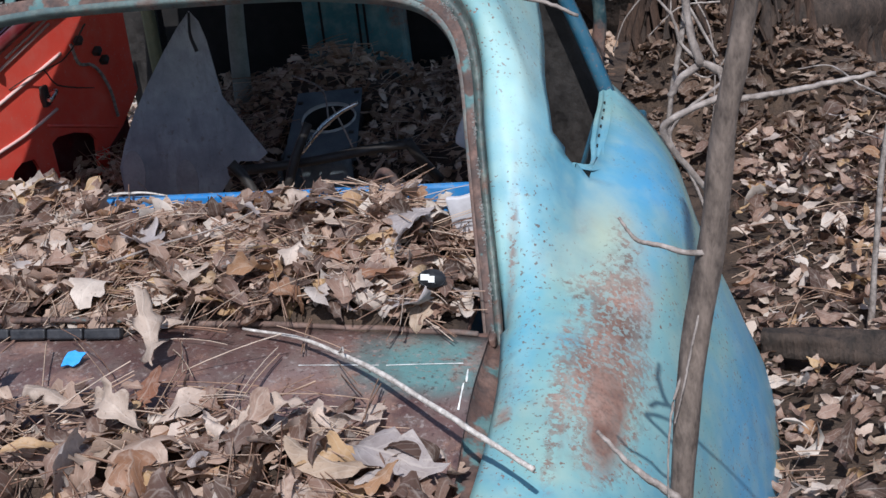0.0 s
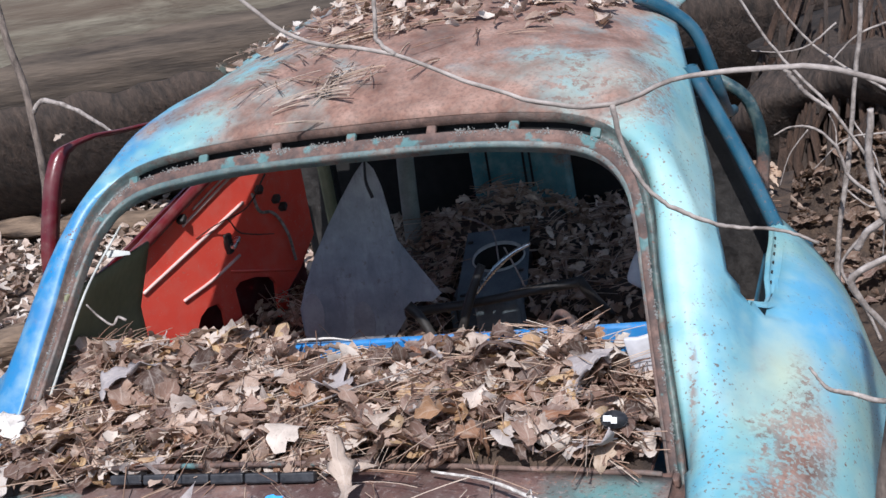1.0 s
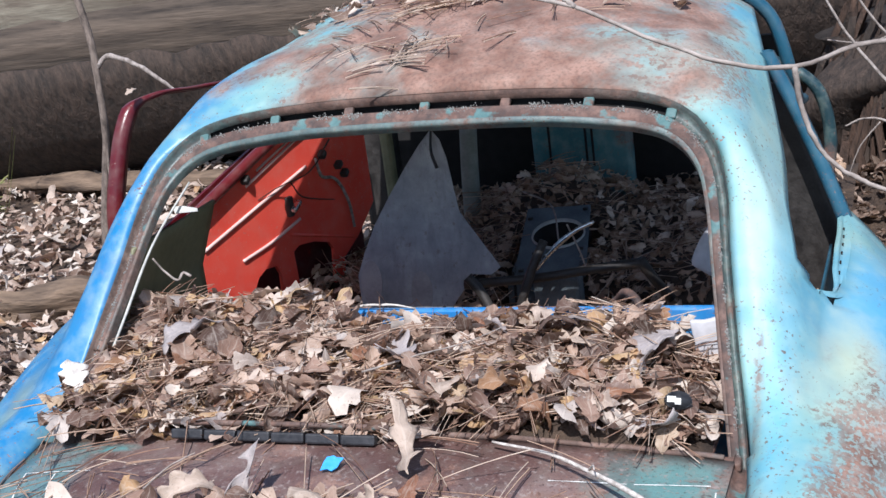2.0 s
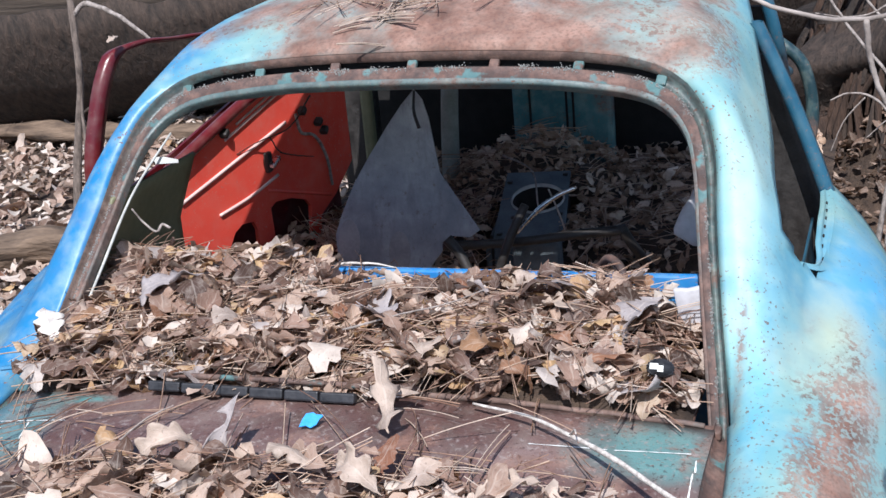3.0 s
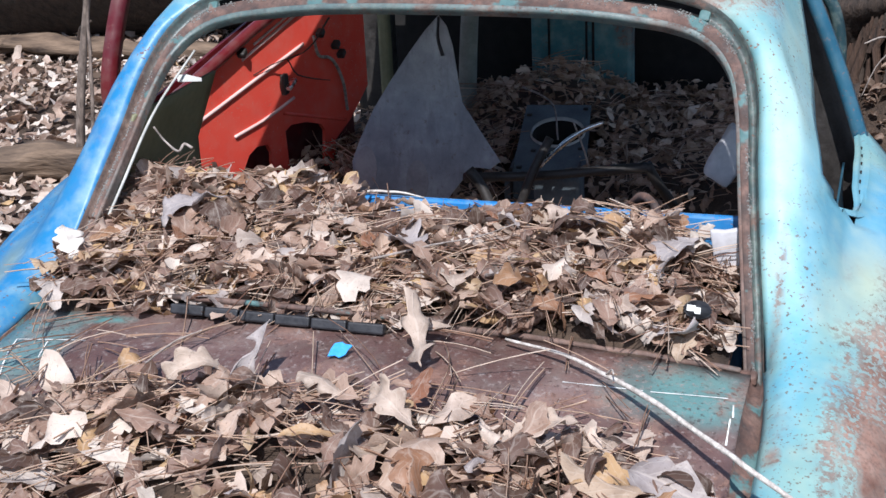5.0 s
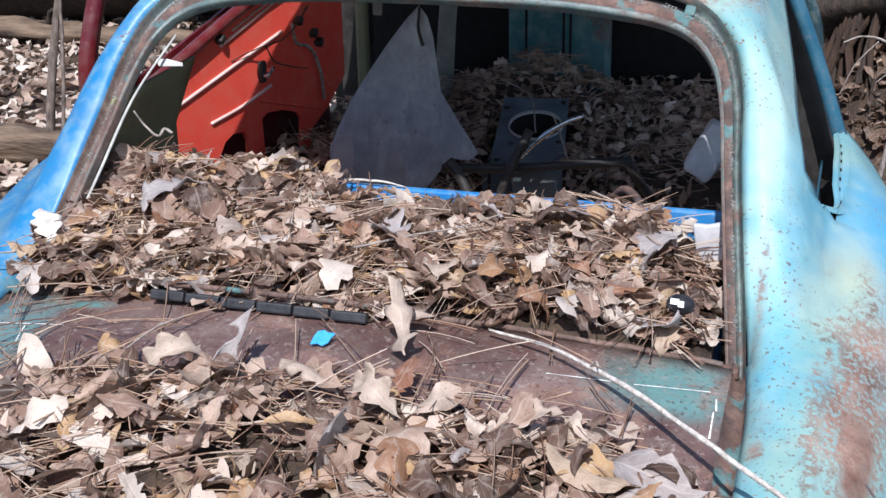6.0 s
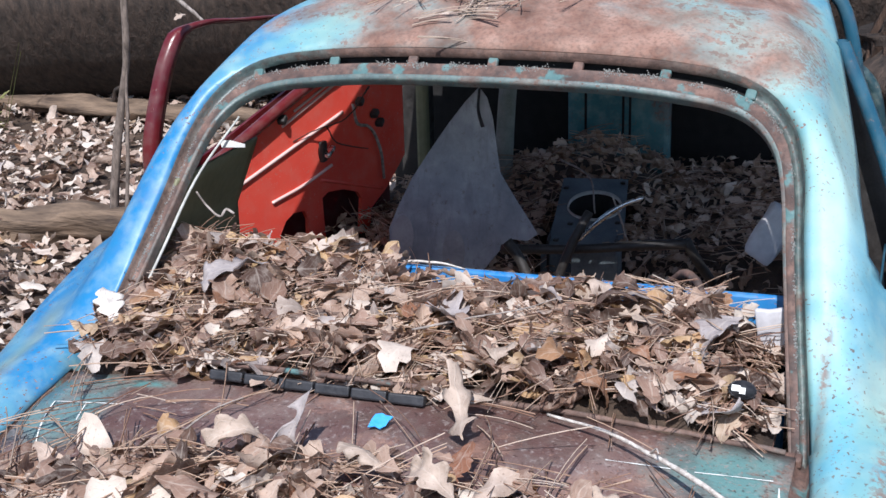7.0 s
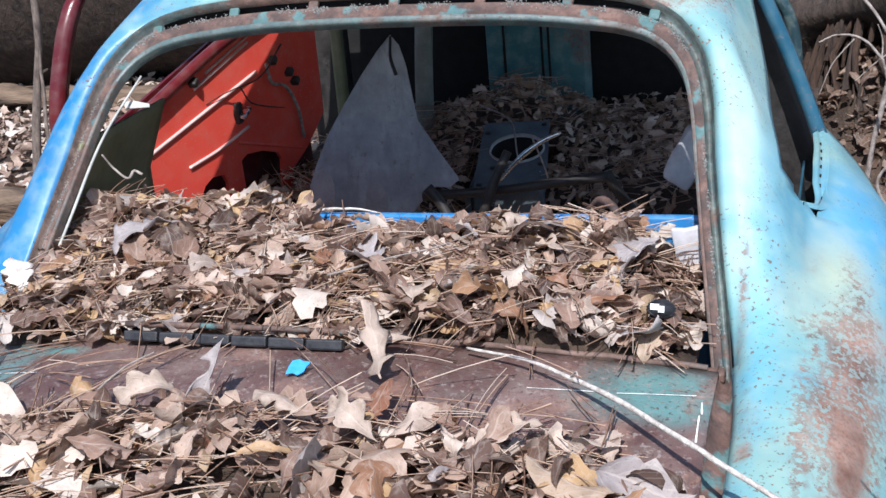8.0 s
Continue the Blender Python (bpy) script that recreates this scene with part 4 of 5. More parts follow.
def litter(name, label, count, area, height, size, depth, mat, tilt=0.4, n=8, seed=1, kinds=(0, 0, 1, 2), cat="leaves", cols=5, upright=0.15):
    """A heap of many leaves, most lying, a few standing on edge."""
    rng = np.random.RandomState(seed)
    V, F, U, base = [], [], [], 0
    blanks = [leaf_blank(kinds[i % len(kinds)], n, rng, cols) for i in range(64)]
    quad = leaf_faces(n, cols)
    for _ in range(count):
        x, y = area(rng)
        k = rng.uniform(*size) * rng.uniform(0.7, 1.15)
        p, uv = blanks[rng.randint(64)]
        p = p * k @ spin(rng, tilt if rng.uniform() > upright else tilt * 2.6 + .2).T
        p = p + (x, y, height(x, y) + rng.uniform(0, 1) ** 1.4 * depth + 0.003)
        V.append(p), F.append(quad + base), U.append(uv)
        base += len(p)
    ob = link_mesh(name, np.concatenate(V), np.concatenate(F).tolist(), mat)
    set_uv(ob, np.concatenate(U))
    return tagged(ob, label, cat, kind="stuff")


def needles(name, label, count, area, height, depth, mat, length=(0.07, 0.18), width=0.0009, tilt=0.12, seed=2):
    rng = np.random.RandomState(seed)
    V, F, base = [], [], 0
    tri = [(i * 3 + s, i * 3 + (s + 1) % 3, i * 3 + 3 + (s + 1) % 3, i * 3 + 3 + s) for i in range(4) for s in range(3)]
    tri = np.array(tri)
    t = np.linspace(-0.5, 0.5, 5)
    for _ in range(count):
        x, y = area(rng)
        a, el, L = rng.uniform(0, 2 * math.pi), rng.normal(0.03, tilt), rng.uniform(*length)
        for q in range(rng.choice((1, 2, 3))):
            d = np.array((math.cos(a), math.sin(a), math.tan(el)))
            side = np.array((-d[1], d[0], 0))
            bow = rng.normal(0, 0.05)
            p = np.array((x, y, height(x, y) + depth * rng.uniform(0.1, 1.1) + 0.005)) + np.outer(t * L, d) + np.outer((t * t) * bow * L * 2, side) - np.outer(t * t * L * 0.12, (0, 0, 1))
            w = width * rng.uniform(0.7, 1.3)
            V.append(np.concatenate([[q0 + side * w, q0 - side * w, q0 + np.array((0, 0, w * 1.4))] for q0 in p]))
            F.append(tri + base)
            base += 15
            a += rng.normal(0, 0.12)
    return tagged(link_mesh(name, np.concatenate(V), np.concatenate(F).tolist(), mat), label, "needles", kind="stuff")


def smooth(v):
    v = min(1, max(0, v))
    return v * v * (3 - 2 * v)


def shelf_h(x, y):
    h = -0.012 + 0.035 * smooth((y - .09) / .06) + 0.042 * smooth((y - .13) / .24)
    h += 0.010 * noise.noise(Vector((x * 9, y * 9, 1)))
    h += 0.026 * smooth((-.10 - x) / .12) * smooth((y - .36) / .08)
    h -= 0.035 * smooth((x - .42) / .08)
    return h - 0.10 * smooth((y - .50) / .12)


def cabin_h(x, y):
    h = -0.24 + 0.13 * smooth((y - .8) / .45)
    h += 0.125 * math.exp(-((x + .05) / .16) ** 2 - ((y - 1.62) / .17) ** 2)
    h += -0.03 * smooth((-.42 - x) / .1) + 0.05 * smooth((x - .2) / .25)
    return h + 0.02 * noise.noise(Vector((x * 7, y * 7, 4))) - (0.07 if -.08 < x < .085 and 1.1 < y < 1.45 else 0)


def deck_h(x, y):
    edge = -.115 - .07 * smooth((x - .35) / .25) - .07 * smooth((-.25 - x) / .25) + 0.025 * noise.noise(Vector((x * 8, 0, 3)))
    return deck_z(x, y) + (0.045 * smooth((edge - y) / .14) + 0.03 * smooth((edge - y - .15) / .25) if y < edge else -0.004) + 0.008 * noise.noise(Vector((x * 11, y * 11, 8)))


def roof_h(x, y):
    x0, z0 = along(SIDE, y)[0]
    return z0 + (along(TOP_Z, y)[0] - z0) * (1 - min(1, abs(x / x0)) ** 2.3)


def in_box(x0, x1, y0, y1, power=1.0):
    return lambda r: (r.uniform(x0, x1), y0 + (y1 - y0) * r.uniform(0, 1) ** power)


def shelf_area(r):
    while True:
        x, y = r.uniform(-.57, .53), r.uniform(.10, .46)
        if y < .125 and x > .12:
            continue
        if y > .40 and x > -.12:
            continue
        if abs(x) > .575 - .13 * (y - .1):
            continue
        return x, y


def deck_area(r):
    while True:
        x, y = r.uniform(-.58, .58), r.uniform(-.6, -.06)
        edge = -.105 - .07 * smooth((x - .35) / .25) - .07 * smooth((-.25 - x) / .25) + 0.025 * noise.noise(Vector((x * 8, 0, 3)))
        if y < edge + r.normal(0, .012):
            return x, y


def bed(name, label, xs, ys2, fn, drop=0.012, mat=SOIL):
    return tagged(sheet(name, [[(x, y, fn(x, y) - drop) for x in xs] for y in ys2], mat), label, "leaf bed", kind="stuff")


bed("shelf_leaf_bed", "packed brown leaf mould on the rear shelf", np.linspace(-.55, .54, 60), np.linspace(.105, .44, 24), lambda x, y: shelf_h(x, y) - (0.06 if y > .43 and x > -.1 else 0))
bed("cabin_leaf_bed", "leaf mould filling the cabin floor", np.linspace(-.62, .66, 50), np.linspace(.46, 1.92, 50), cabin_h)
bed("lid_leaf_bed", "packed brown leaf mould on the rear lid", np.linspace(-.57, .57, 60), np.linspace(-.6, -.10, 26), deck_h, 0.014)
litter("shelf_leaves", "dry brown curled oak leaves heaped on rear shelf", 1250, shelf_area, shelf_h, (.042, .108), .028, LEAF, .24, 16, 11, (0, 1, 0, 2, 0))
litter("shelf_leaf_crumbs", "small torn leaf crumbs strewn on the shelf heap", 800, shelf_area, shelf_h, (.014, .035), .026, LEAF, .3, 6, 15, (2, 1, 2), cols=3)
litter("lid_leaves", "dry brown curled oak leaves heaped on rear lid", 620, deck_area, deck_h, (.06, .138), .034, LEAF, .25, 18, 12, (0, 0, 1, 2, 0))
litter("lid_leaf_crumbs", "small torn leaf crumbs strewn on the lid heap", 600, deck_area, deck_h, (.015, .04), .03, LEAF, .3, 6, 16, (2, 1, 2), cols=3)
litter("cabin_leaves", "brown leaves covering the cabin floor, lightened against its shade", 3400, in_box(-.6, .62, .5, 1.88), cabin_h, (.022, .062), .035, LEAF_CABIN, .4, 10, 13, (0, 0, 1, 2), cols=3)
litter("roof_leaves", "bleached dry leaves strewn over the roof", 420, lambda r: (float(np.clip(r.normal(.05, .2), -.4, .4)), float(np.clip(r.normal(1.13, .12), .9, 1.7))), roof_h, (.025, .065), .02, LEAF_GROUND, .3, 10, 14, cols=3)
needles("shelf_needles", "red-brown pine needles strewn among the leaves", 500, shelf_area, shelf_h, .034, NEEDLE, seed=21, tilt=.12, width=.0008)
needles("lid_needles", "red-brown pine needles strewn over the rear lid", 340, lambda r: (r.uniform(-.55, .47), r.uniform(-.5, -.10) if r.uniform() < .93 else r.uniform(-.1, .08)), deck_h, .04, NEEDLE, seed=22, tilt=.13, width=.0009)
needles("roof_needles", "straw-coloured pine needles on the roof", 75, lambda r: (r.normal(-.08, .14), float(np.clip(r.normal(.95, .12), .72, 1.5))), roof_h, .010, NEEDLE, seed=23, tilt=.05, width=.0009)
needles("roof_straws", "pale straw strands hooked over the window edge", 16, lambda r: (r.normal(-.05, .035), r.normal(.70, .05)), roof_h, .012, LEAF_PALE, length=(.07, .13), width=.0014, tilt=.2, seed=25)
needles("cabin_needles", "dark pine needles on the cabin floor", 520, in_box(-.55, .6, .5, 1.7), cabin_h, .05, NEEDLE, seed=24, tilt=.2)


def big_leaf(label, at, turn, size, kind, seed, mat=LEAF_PALE, slim=.85, curl=None):
    rng = np.random.RandomState(seed)
    p, uv = leaf_blank(kind, 26, rng, 7, curl)
    p = p * size * np.array((slim, 1, 1))
    p = p @ np.array(Euler([radians(a) for a in turn]).to_matrix()).T + np.array(at)
    ob = link_mesh("dead_leaf", p, leaf_faces(26, 7).tolist(), mat)
    set_uv(ob, uv)
    mod = ob.modifiers.new("thickness", "SOLIDIFY")
    mod.thickness = .0006
    return tagged(ob, label, "leaf", "single dead leaves")


def leaf_between(label, a, b, facing, kind, seed, mat, slim=1.0, curl=2.0):
    """A single leaf from its stalk at a to its tip at b, turned to a side."""
    a, b = Vector(a), Vector(b)
    y = (b - a).normalized()
    x = y.cross(Vector(facing)).normalized()
    m = Matrix((x, y, x.cross(y))).transposed()
    return big_leaf(label, (a + b) / 2, [math.degrees(v) for v in m.to_euler()], (b - a).length, kind, seed, mat, slim, curl)


leaf_between("pale tan oak leaf hanging over the shelf edge", (.144, -.045, .012), (.094, .070, .078), (.2, -.7, .6), 3, 4, LEAF_PALE, .8, -5)
leaf_between("pale crumpled oak leaf leaning on the seal edge", (.085, .072, .030), (.155, .062, .036), (0, -.6, .8), 1, 41, LEAF_PALE, .8, 2)
big_leaf("bleached white leaf beside the window corner", (-.538, .170, .072), (42, -12, 40), .075, 0, 5, LEAF_WHITE, 1.1)
big_leaf("greyish pink leaf lying at the shelf edge", (.472, .125, .030), (-24, 10, 55), .09, 0, 6, LEAF_GREY, 1.3, .8)
big_leaf("grey-brown oak leaf lying flat on the heap", (-.375, .30, .105), (-14, 5, 110), .13, 0, 8, LEAF_GREY, 1.3, .5)
big_leaf("crumpled grey-brown oak leaf on the heap", (.02, .25, .088), (-10, 8, 30), .12, 0, 31, LEAF_GREY, 1.2, 4)
big_leaf("tan leaf with lifted edges on the heap", (.13, .16, .058), (-20, 0, 20), .085, 0, 32, LEAF_PALE, 1.3, 3)
big_leaf("tan oak leaf curled over on the heap", (.30, .30, .085), (-15, -6, 60), .095, 0, 33, LEAF_PALE, 1.1, 5)
big_leaf("broad brown oak leaf leaning beside the foam scrap", (.44, .28, .075), (-25, 15, 140), .13, 0, 34, LEAF_GREY, 1.2, 2)
big_leaf("curled pale leaf lying on the roof", (-.40, 1.0, .505), (5, 5, 70), .08, 0, 9)
big_leaf("bleached leaf caught on the door frame corner", (-.712, .785, .45), (10, 20, 0), .04, 2, 15)
big_leaf("yellow-brown leaf lying beneath the window corner", (-.45, .135, .03), (15, 0, 80), .09, 1, 16, LEAF_PALE)

leaf_between("curled tan leaf standing on the lid heap", (-.062, -.088, .095), (-.108, -.10, -.01), (-.2, -.9, .3), 3, 21, LEAF_GREY, .8, 7)
leaf_between("brown oak leaf with a curled tip on the lid heap", (-.12, -.10, .02), (-.20, -.16, .03), (0, -.5, .9), 0, 42, LEAF_PALE, .9, 4)
leaf_between("golden oak leaf lying on the lid heap", (.19, -.20, .012), (.10, -.15, .035), (0, -.5, .9), 0, 43, LEAF_PALE, 1.0, 4)
leaf_between("pale broad oak leaf lying on the lid heap", (.30, -.19, .006), (.39, -.15, .02), (0, -.4, .9), 0, 44, LEAF_PALE, 1.0, 4)
big_leaf("golden brown oak leaf lying on the lid heap", (.03, -.13, .016), (14, 6, 75), .11, 0, 22, LEAF_PALE, 1.0)
for label, pts, r in (("long grey stick lying along the back of the shelf", [(-.56, .445, .122), (-.465, .44, .118), (-.40, .435, .113), (-.342, .43, .108)], .0035),
                      ("short peeled pale twig lying on the blue bulkhead edge", [(-.135, .44, .097), (-.09, .435, .103), (-.034, .435, .101), (-.01, .44, .094)], .0026),
                      ("thin grey twig caught among the shelf leaves", [(-.02, .20, .075), (.06, .23, .09), (.15, .28, .10), (.19, .30, .112)], .0018),
                      ("thin brown twig poking from the lid leaves", [(-.24, -.13, .03), (-.20, -.12, .06), (-.15, -.12, .085)], .0016)):
    tagged(tube("loose_twig", pts, [r, r * .8, r * .5], TWIG_PALE if "pale" in label else TWIG, None, "", 7, 30, .3), label, "twig", "loose twigs on the leaves")
needles("needle_tuft", "tuft of dry pine needles hooked over the blue edge", 15, lambda r: (r.normal(.375, .03), r.normal(.40, .015)), lambda x, y: .075, .03, NEEDLE, length=(.08, .15), width=.0007, tilt=.34, seed=27)
twig = thing("peeled_twig", "long bare pale twig lying across the rear lid", "twig", (.4, -.05, .03))
child(tube("stem", [(0.229, 0.078, 0.017), (0.314, 0.047, 0.018), (0.393, -0.004, 0.017), (0.507, -0.101, 0.012), (0.6, -0.182, 0.0), (0.687, -0.255, -0.012)], [.002, .003, .0038, .0038, .0034], TWIG_PALE, None, "", 8, 60, .25), twig)
child(tube("side_shoot", [(0.393, -0.004, 0.017), (0.403, -0.016, 0.031), (0.409, -0.034, 0.034)], [.002, .001], TWIG_PALE, None, "", 5, 8), twig)

# ---- logs and saplings outside ----
log = thing("fallen_log", "huge fallen barkless log with weathered grey upper side", "log", (0, 2.75, .1))
child(tube("trunk", [(-9.3, 4.28, .03), (-3.23, 4.07, .17), (-1.8, 4.05, .286), (.41, 4.07, .338), (2.36, 4.15, .31), (6.3, 4.4, .26)], [0.75, 0.672, 0.66, 0.646, 0.62], LOG, None, "", 48, 110, .07), log)
for i in range(16):
    r = random.Random(i)
    a, x = r.uniform(1.0, 3.0), r.uniform(-4.9, -1.5)
    c = Vector((x, 4.07 - math.sin(a) * .66, .162 + (x + 3.23) * .08 + math.cos(a) * .66))
    child(part("knot_hole", box_bm((.014, .010, .014), c, .004), BARK_DARK, None, "dark borer hole"), log)
# two added dark shells put the log's underside shade into colour
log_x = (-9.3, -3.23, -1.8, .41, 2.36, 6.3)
for name, start, lift, mat, label in (("bark", 8, .018, LOG_SHADE, "brown shell putting shade on the log's lower side"), ("deep_shade_shell", -9, .032, BARK_DARK, "darker shell deepening the painted shade towards the ground")):
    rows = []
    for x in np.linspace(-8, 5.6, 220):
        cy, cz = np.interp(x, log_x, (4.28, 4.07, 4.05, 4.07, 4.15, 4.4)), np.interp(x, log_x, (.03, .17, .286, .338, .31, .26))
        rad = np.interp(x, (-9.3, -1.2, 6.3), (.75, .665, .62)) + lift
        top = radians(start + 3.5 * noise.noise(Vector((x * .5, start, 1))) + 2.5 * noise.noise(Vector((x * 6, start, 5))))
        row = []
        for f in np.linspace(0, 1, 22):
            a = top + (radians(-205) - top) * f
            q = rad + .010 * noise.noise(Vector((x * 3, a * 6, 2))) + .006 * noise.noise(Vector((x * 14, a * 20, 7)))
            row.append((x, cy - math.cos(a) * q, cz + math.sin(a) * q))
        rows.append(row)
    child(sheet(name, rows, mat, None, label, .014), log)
stump = thing("rotten_stump", "rotten dark stump with shredded hanging bark", "stump", (1.0, 2.8, -.62))
child(tube("core", [(1.0, 2.95, -.62), (.98, 2.95, -.35), (.95, 2.95, -.05), (.93, 2.95, .14)], [.60, .54, .50, .46], BARK_DARK, None, "", 72, 60, .30), stump)
r = random.Random(3)
for k in range(230):
    a = r.uniform(math.pi * .95, math.pi * 2.05)
    z0, L = r.uniform(-.62, .0), r.uniform(.12, .45)
    rad = lambda z: .56 - .24 * (z + .62) / .76 + r.uniform(-.01, .12)
    p0 = Vector((.98 + math.cos(a) * rad(z0), 2.95 + math.sin(a) * rad(z0), z0))
    p1 = Vector((.98 + math.cos(a) * rad(z0 + L), 2.95 + math.sin(a) * rad(z0 + L), z0 + L))
    w = r.uniform(.004, .020)
    t = Vector((-math.sin(a), math.cos(a), 0))
    o = Vector((math.cos(a), math.sin(a), 0)) * r.uniform(.008, .03)
    m = p0.lerp(p1, .5) + o * .6 + t * r.uniform(-.07, .07)
    rows = [[q - t * w * f, q - t * w * f * .4 + o, q + t * w * f * .5 + o, q + t * w * f] for q, f in ((p0, .8), (m, 1.1), (p1, .35))]
    child(sheet("bark_strip", rows, STUMP_WOOD if k % 3 else BARK_DARK), stump)
for label, pts, r in (("fallen brown branch with peeling bark lying on leaf litter", [(-3.68, 2.33, -.55), (-2.16, 2.0, -.485), (-1.69, 2.0, -.43), (-1.22, 1.94, -.42)], (.058, .066, .055)),
                      ("long pale fallen branch beneath the big log", [(-5.4, 3.76, -.43), (-3.32, 3.56, -.46), (-2.84, 3.5, -.42), (-2.19, 3.42, -.42), (-1.41, 3.45, -.44), (-.6, 3.5, -.45)], (.05, .045, .04, .036)),
                      ("dark rotten branch lying on leaf litter", [(.96, .98, -.47), (1.10, .95, -.47), (1.45, .9, -.48), (2.0, .95, -.5)], (.03, .04, .035))):
    limb = thing("fallen_branch", label, "branch", pts[0], "fallen branches")
    child(tube("limb", pts, r, BARK_DARK if "dark" in label else LIMB, None, "", 18, 90, .6), limb)
    for f in (.62,):
        b = spline(pts, 30)[int(f * 29)]
        child(tube("stub", [b, b + np.array((.04 * (1 if f > .5 else -1), -.03, .09 * r[1] / .05)), b + np.array((.10 * (1 if f > .5 else -1), -.04, .13 * r[1] / .05))], [r[1] * .3, r[1] * .12], BARK_DARK, None, "", 7, 10, .2), limb)


def sapling(name, label, stems, mat=BARK, cat="sapling"):
    x, y, z = stems[0][0][0]
    ob = thing(name, label, cat, (x, y, z))
    for i, (pts, r) in enumerate(stems):
        child(tube("stem" if i == 0 else "branch", pts, r, mat if i == 0 or cat == "shrub" else TWIG, None, "", 9 if i == 0 else 7, max(14, len(pts) * 11), .3), ob)
    return ob


sapling("sapling", "grey-brown leafless sapling beside the rear wing", [
    ([(.89, -.5, -.6), (.862, -.42, -.1), (.860, -.4, .045), (.872, -.4, .149), (.896, -.4, .283), (.904, -.4, .323), (.923, -.4, .449), (.941, -.4, .551), (.97, -.38, .80), (.99, -.36, 1.2)], (.0145, .013, .012, .011, .010)),
    ([(.921, -.4, .455), (.915, -.4, .49), (.900, -.4, .495), (.885, -.4, .487), (.872, -.4, .468)], (.0042, .0036, .003)),
    ([(.918, -.4, .465), (.89, -.4, .455), (.865, -.4, .439), (.875, -.39, .41), (.90, -.38, .369)], (.0036, .0036, .003)),
    ([(.904, -.4, .315), (.88, -.41, .318), (.856, -.4, .322), (.835, -.4, .328), (.818, -.4, .352)], (.003, .0025, .0015)),
    ([(.93, -.4, .46), (.98, -.4, .467), (1.05, -.4, .478)], (.003, .002)),
    ([(.861, -.41, .05), (.82, -.42, .09), (.784, -.42, .134)], (.004, .002)),
    ([(.885, -.4, .22), (.86, -.41, .16), (.852, -.42, .10), (.85, -.42, .05)], (.0016, .0008)),
    ([(.90, -.4, .30), (.885, -.41, .24), (.868, -.42, .17), (.86, -.42, .14)], (.0014, .0008)),
    ([(.90, -.4, .495), (.89, -.4, .54), (.895, -.4, .60)], (.004, .003)), ])
sapling("hanging_branch", "thin grey leafless branch arching over the roof", [
    ([(.60, -1.16, .90), (.673, -1.18, .847), (.687, -1.18, .833), (.732, -1.18, .818), (.764, -1.18, .802), (.798, -1.18, .79), (.814, -1.18, .789), (.840, -1.18, .796), (.866, -1.18, .796), (.890, -1.18, .794), (.925, -1.18, .780), (1.1, -1.2, .70), (1.3, -1.2, .5)], (.0007, .0009, .0013, .0014, .0016)),
    ([(.814, -1.18, .789), (.816, -1.18, .772), (.824, -1.18, .754), (.846, -1.18, .739), (.874, -1.18, .733), (.884, -1.18, .728)], (.0011, .0009, .0006)),
    ([(.732, -1.18, .818), (.726, -1.18, .824), (.727, -1.18, .835), (.728, -1.18, .86)], (.001, .0007)),
    ([(.878, -1.18, .795), (.885, -1.18, .785), (.893, -1.18, .778)], (.0011, .0007)), ], TWIG, "branch")
sapling("leaning_sapling", "thin bent leafless sapling before the big log", [
    ([(-1.72, 2.0, -.6), (-1.66, 2.0, -.172), (-1.60, 2.0, .10), (-1.585, 2.0, .318), (-1.605, 2.0, .60), (-1.62, 2.0, 1.0)], (.015, .013, .011, .009)),
    ([(-1.59, 2.0, .30), (-1.54, 2.0, .345), (-1.47, 2.0, .33), (-1.321, 2.0, .226)], (.009, .007, .005)), ])
sapling("thin_sapling", "straight thin leafless sapling on the litter", [([(-1.63, 1.9, -.6), (-1.60, 1.95, -.244), (-1.60, 2.0, .096), (-1.58, 2.0, .3)], (.007, .006, .005))])
sapling("bare_shrub", "tangled grey leafless shrub beyond the rear wing", [
    ([(.77, 1.3, -.58), (.783, 1.3, -.06), (.814, 1.3, .101), (.837, 1.3, .233), (.871, 1.3, .442), (.89, 1.3, .62)], (.0066, .0060, .0055, .0039)),
    ([(.60, 1.25, .56), (.635, 1.25, .481), (.712, 1.25, .342), (.783, 1.25, .251), (.888, 1.25, .058)], (.0022, .0033, .0039)),
    ([(.66, 1.35, .53), (.695, 1.35, .458), (.766, 1.35, .352), (.904, 1.35, .239)], (.0017, .0028, .0033)),
    ([(.642, 1.3, .365), (.70, 1.3, .355), (.746, 1.3, .358), (.818, 1.3, .402)], (.0011, .0017, .0022)),
    ([(.678, 1.2, .202), (.712, 1.2, .216), (.747, 1.2, .213), (.799, 1.2, .165), (.816, 1.2, .104), (.886, 1.2, .036)], (.0017, .0028, .0039, .0044)),
    ([(.90, 1.06, .06), (.884, 1.05, .051), (.794, 1.05, -.046), (.83, 1.05, -.131), (.856, 1.05, -.205)], (.0033, .0033, .0039)),
    ([(.746, 1.2, .207), (.708, 1.2, .163), (.678, 1.2, .093)], (.0017, .0011)),
    ([(.915, 1.3, .39), (.86, 1.3, .373), (.799, 1.3, .322)], (.0022, .0017)),
    ([(.897, 1.25, .172), (.821, 1.25, .168), (.747, 1.25, .109)], (.0022, .0011)),
    ([(.799, 1.2, .165), (.80, 1.21, .20), (.79, 1.2, .235)], (.0017, .0011)),
    ([(.83, 1.3, .20), (.87, 1.28, .12), (.88, 1.27, .0), (.87, 1.27, -.1)], (.0022, .0017)),
    ([(.80, 1.3, .05), (.86, 1.3, .0), (.93, 1.3, .08)], (.0022, .0011))], TWIG, "shrub")
rng = random.Random(5)
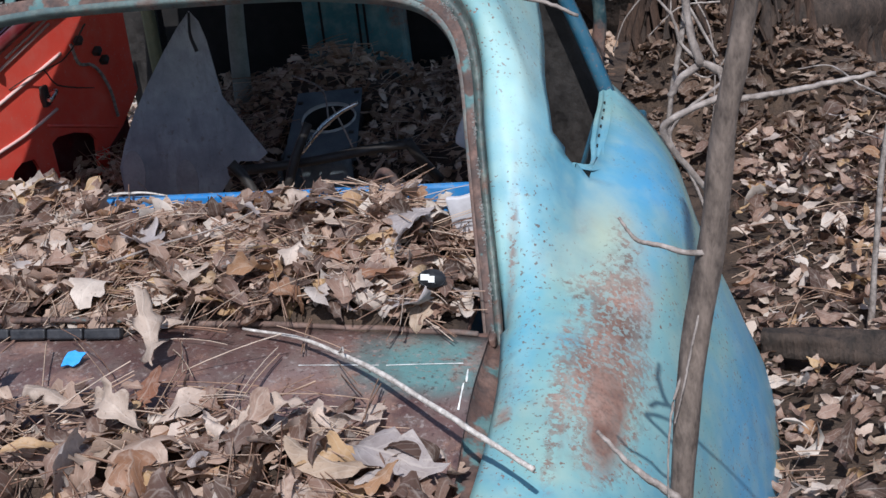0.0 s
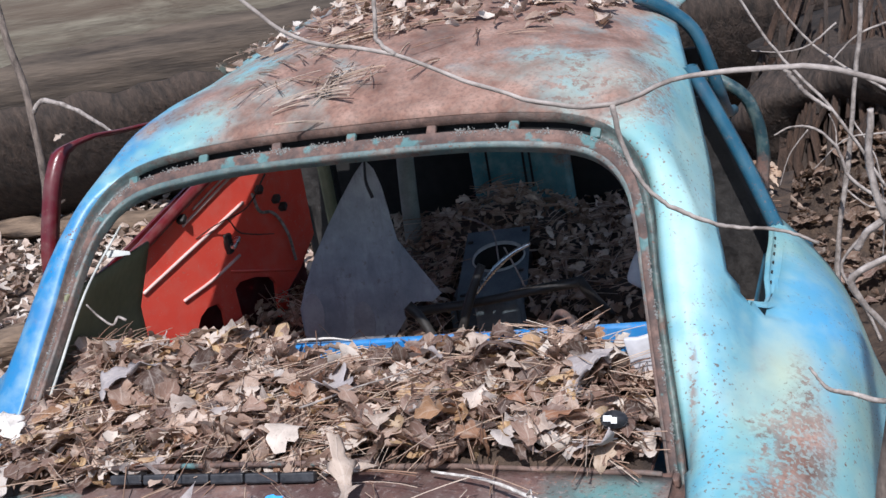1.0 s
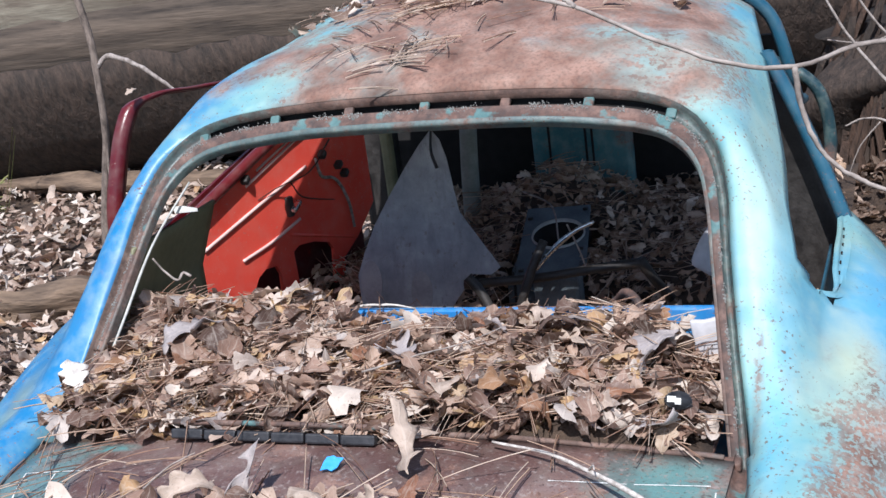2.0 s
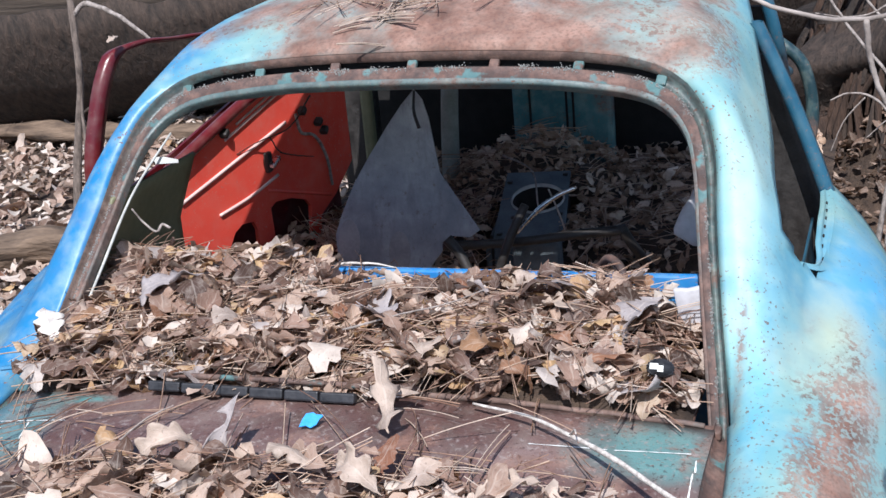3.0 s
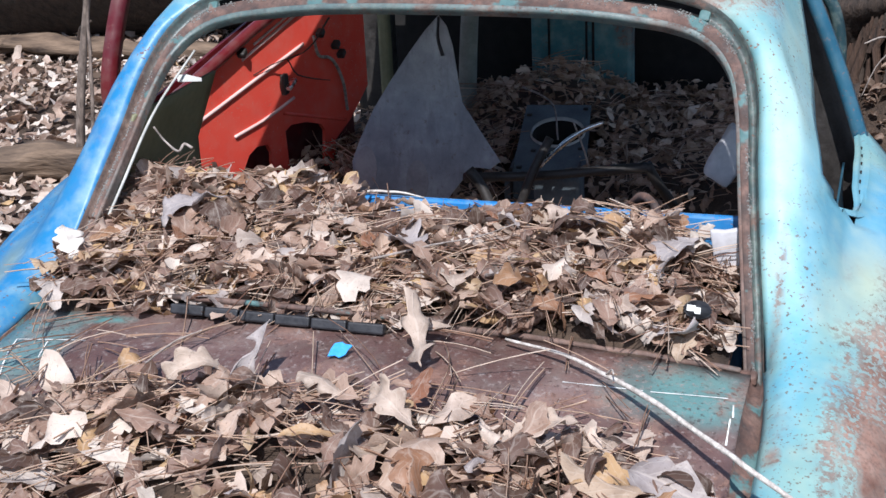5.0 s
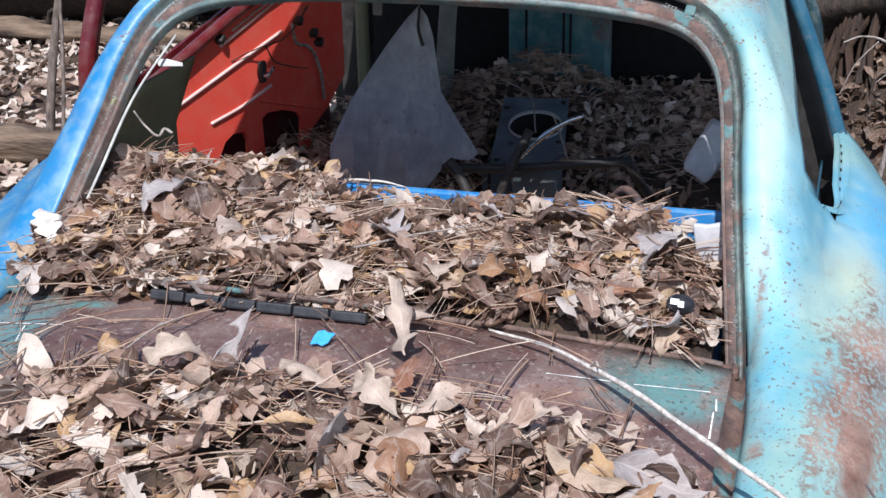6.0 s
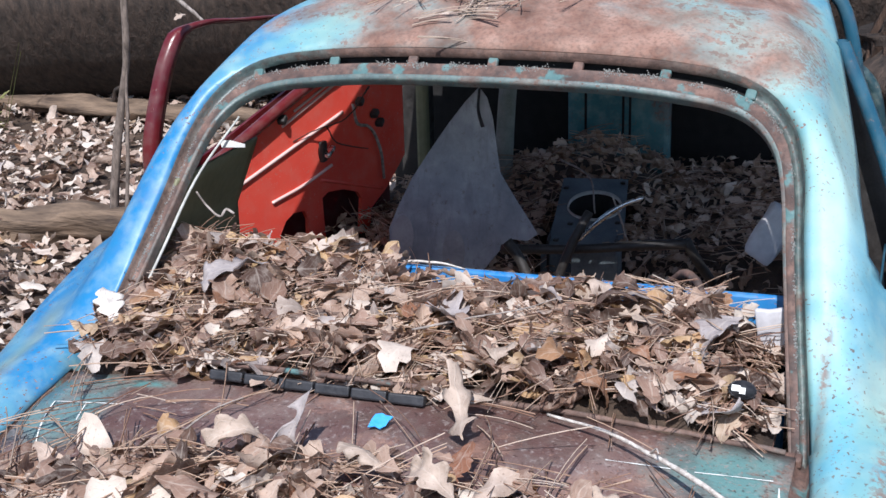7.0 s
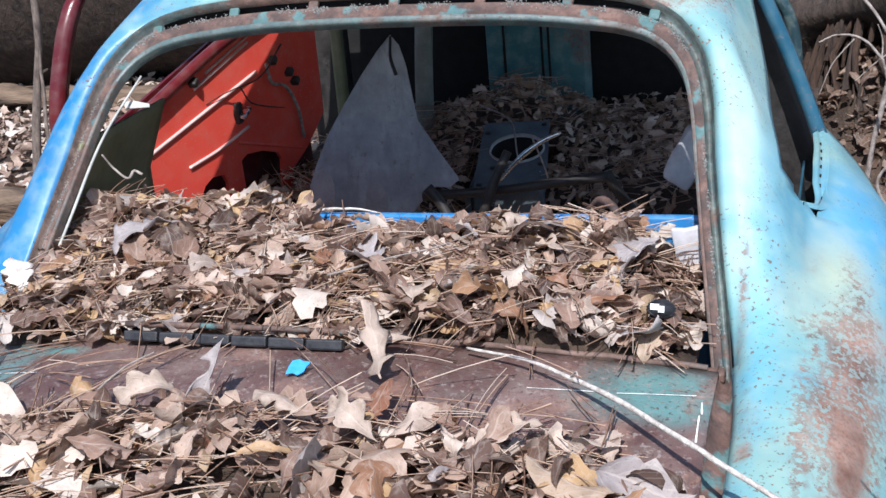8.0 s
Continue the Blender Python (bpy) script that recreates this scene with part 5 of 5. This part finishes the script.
for k, (x, y) in enumerate(((1.18, 1.15), (1.45, 1.5))):
    h = rng.uniform(1.1, 1.6)
    lean = rng.uniform(-.25, .25)
    main = [(x, y, -.55), (x + lean * .3, y, -.55 + h * .33), (x + lean * .9 + rng.uniform(-.05, .05), y + .02, -.55 + h * .66), (x + lean, y, -.55 + h)]
    stems = [(main, (.007, .006, .003))]
    for _ in range(8):
        f = rng.uniform(.35, 1)
        b = spline(main, 20)[int(f * 19)]
        dx, dz = rng.uniform(-.35, .2), rng.uniform(-.12, .22)
        stems.append(([tuple(b), (b[0] + dx * .4, b[1] + rng.uniform(-.1, .1), b[2] + dz * .8), (b[0] + dx * .7, b[1], b[2] + dz * .7 + rng.uniform(-.06, .06)), (b[0] + dx, b[1] + rng.uniform(-.1, .1), b[2] + dz)], (.003, .002, .001)))
    sapling("shrub", "tangled leafless grey shrub beside the car", stems, TWIG, "shrub")

# ---- litter on the ground ----
def beside_left(r):
    return -1.0 - 3.6 * r.uniform(0, 1) ** 1.2 + min(0, r.normal(0, .3)), r.uniform(.0, 5.2) + r.normal(0, .4)


def beside_right(r):
    return .92 + 1.7 * r.uniform(0, 1) ** 1.3 + max(0, r.normal(0, .3)), r.uniform(-.5, 3.6) + r.normal(0, .3)


def by_stump(r):
    a, d = r.uniform(math.pi * .9, math.pi * 2.1), .42 + .5 * r.uniform(0, 1)
    return .98 + d * math.cos(a), 2.95 + d * math.sin(a)


def stump_side(x, y):
    d = math.hypot(x - .98, y - 2.95)
    return ground_z(x, y) + .30 * smooth((.92 - d) / .5) * (.65 + .7 * noise.noise(Vector((x * 3, y * 3, 6))))


def around(r):
    while True:
        a, d = r.uniform(0, 2 * math.pi), 1.4 + 7 * r.uniform(0, 1) ** 0.75
        x, y = d * math.cos(a), .6 + d * math.sin(a)
        if not (abs(x) < .95 and -.7 < y < 2.0):
            return x, y


litter("ground_leaves", "thick sunlit carpet of dry brown leaves", 13000, beside_left, ground_z, (.035, .095), .05, LEAF_GROUND, .28, 7, 31, cols=3)
litter("ground_leaves", "thick carpet of brown dead leaves by the wing", 9000, beside_right, ground_z, (.035, .085), .06, LEAF, .42, 8, 32, cols=3)
needles("ground_needles", "brown pine needles strewn among ground leaves", 900, beside_right, ground_z, .07, NEEDLE, length=(.06, .16), width=.0012, seed=42, tilt=.2)
bed("piled_leaf_mould", "dark leaf mould heaped against the rotten stump", np.linspace(-.1, 2.0, 50), np.linspace(1.9, 3.0, 30), stump_side, .02)
litter("piled_leaves", "brown dead leaves piled against the rotten stump", 2800, by_stump, stump_side, (.03, .08), .025, LEAF_SHADED, .4, 8, 34, cols=3)
litter("ground_leaves", "scattered dead leaves on the far woodland floor", 18000, around, ground_z, (.06, .12), .05, LEAF, .3, 6, 33, cols=3)
needles("grass_tuft", "few yellow-green grass blades sprouting from leaf litter", 26, lambda r: (r.normal(-3.25, .10), r.normal(3.3, .06)), ground_z, .06, GRASS, length=(.15, .34), width=.0035, tilt=.5, seed=41)
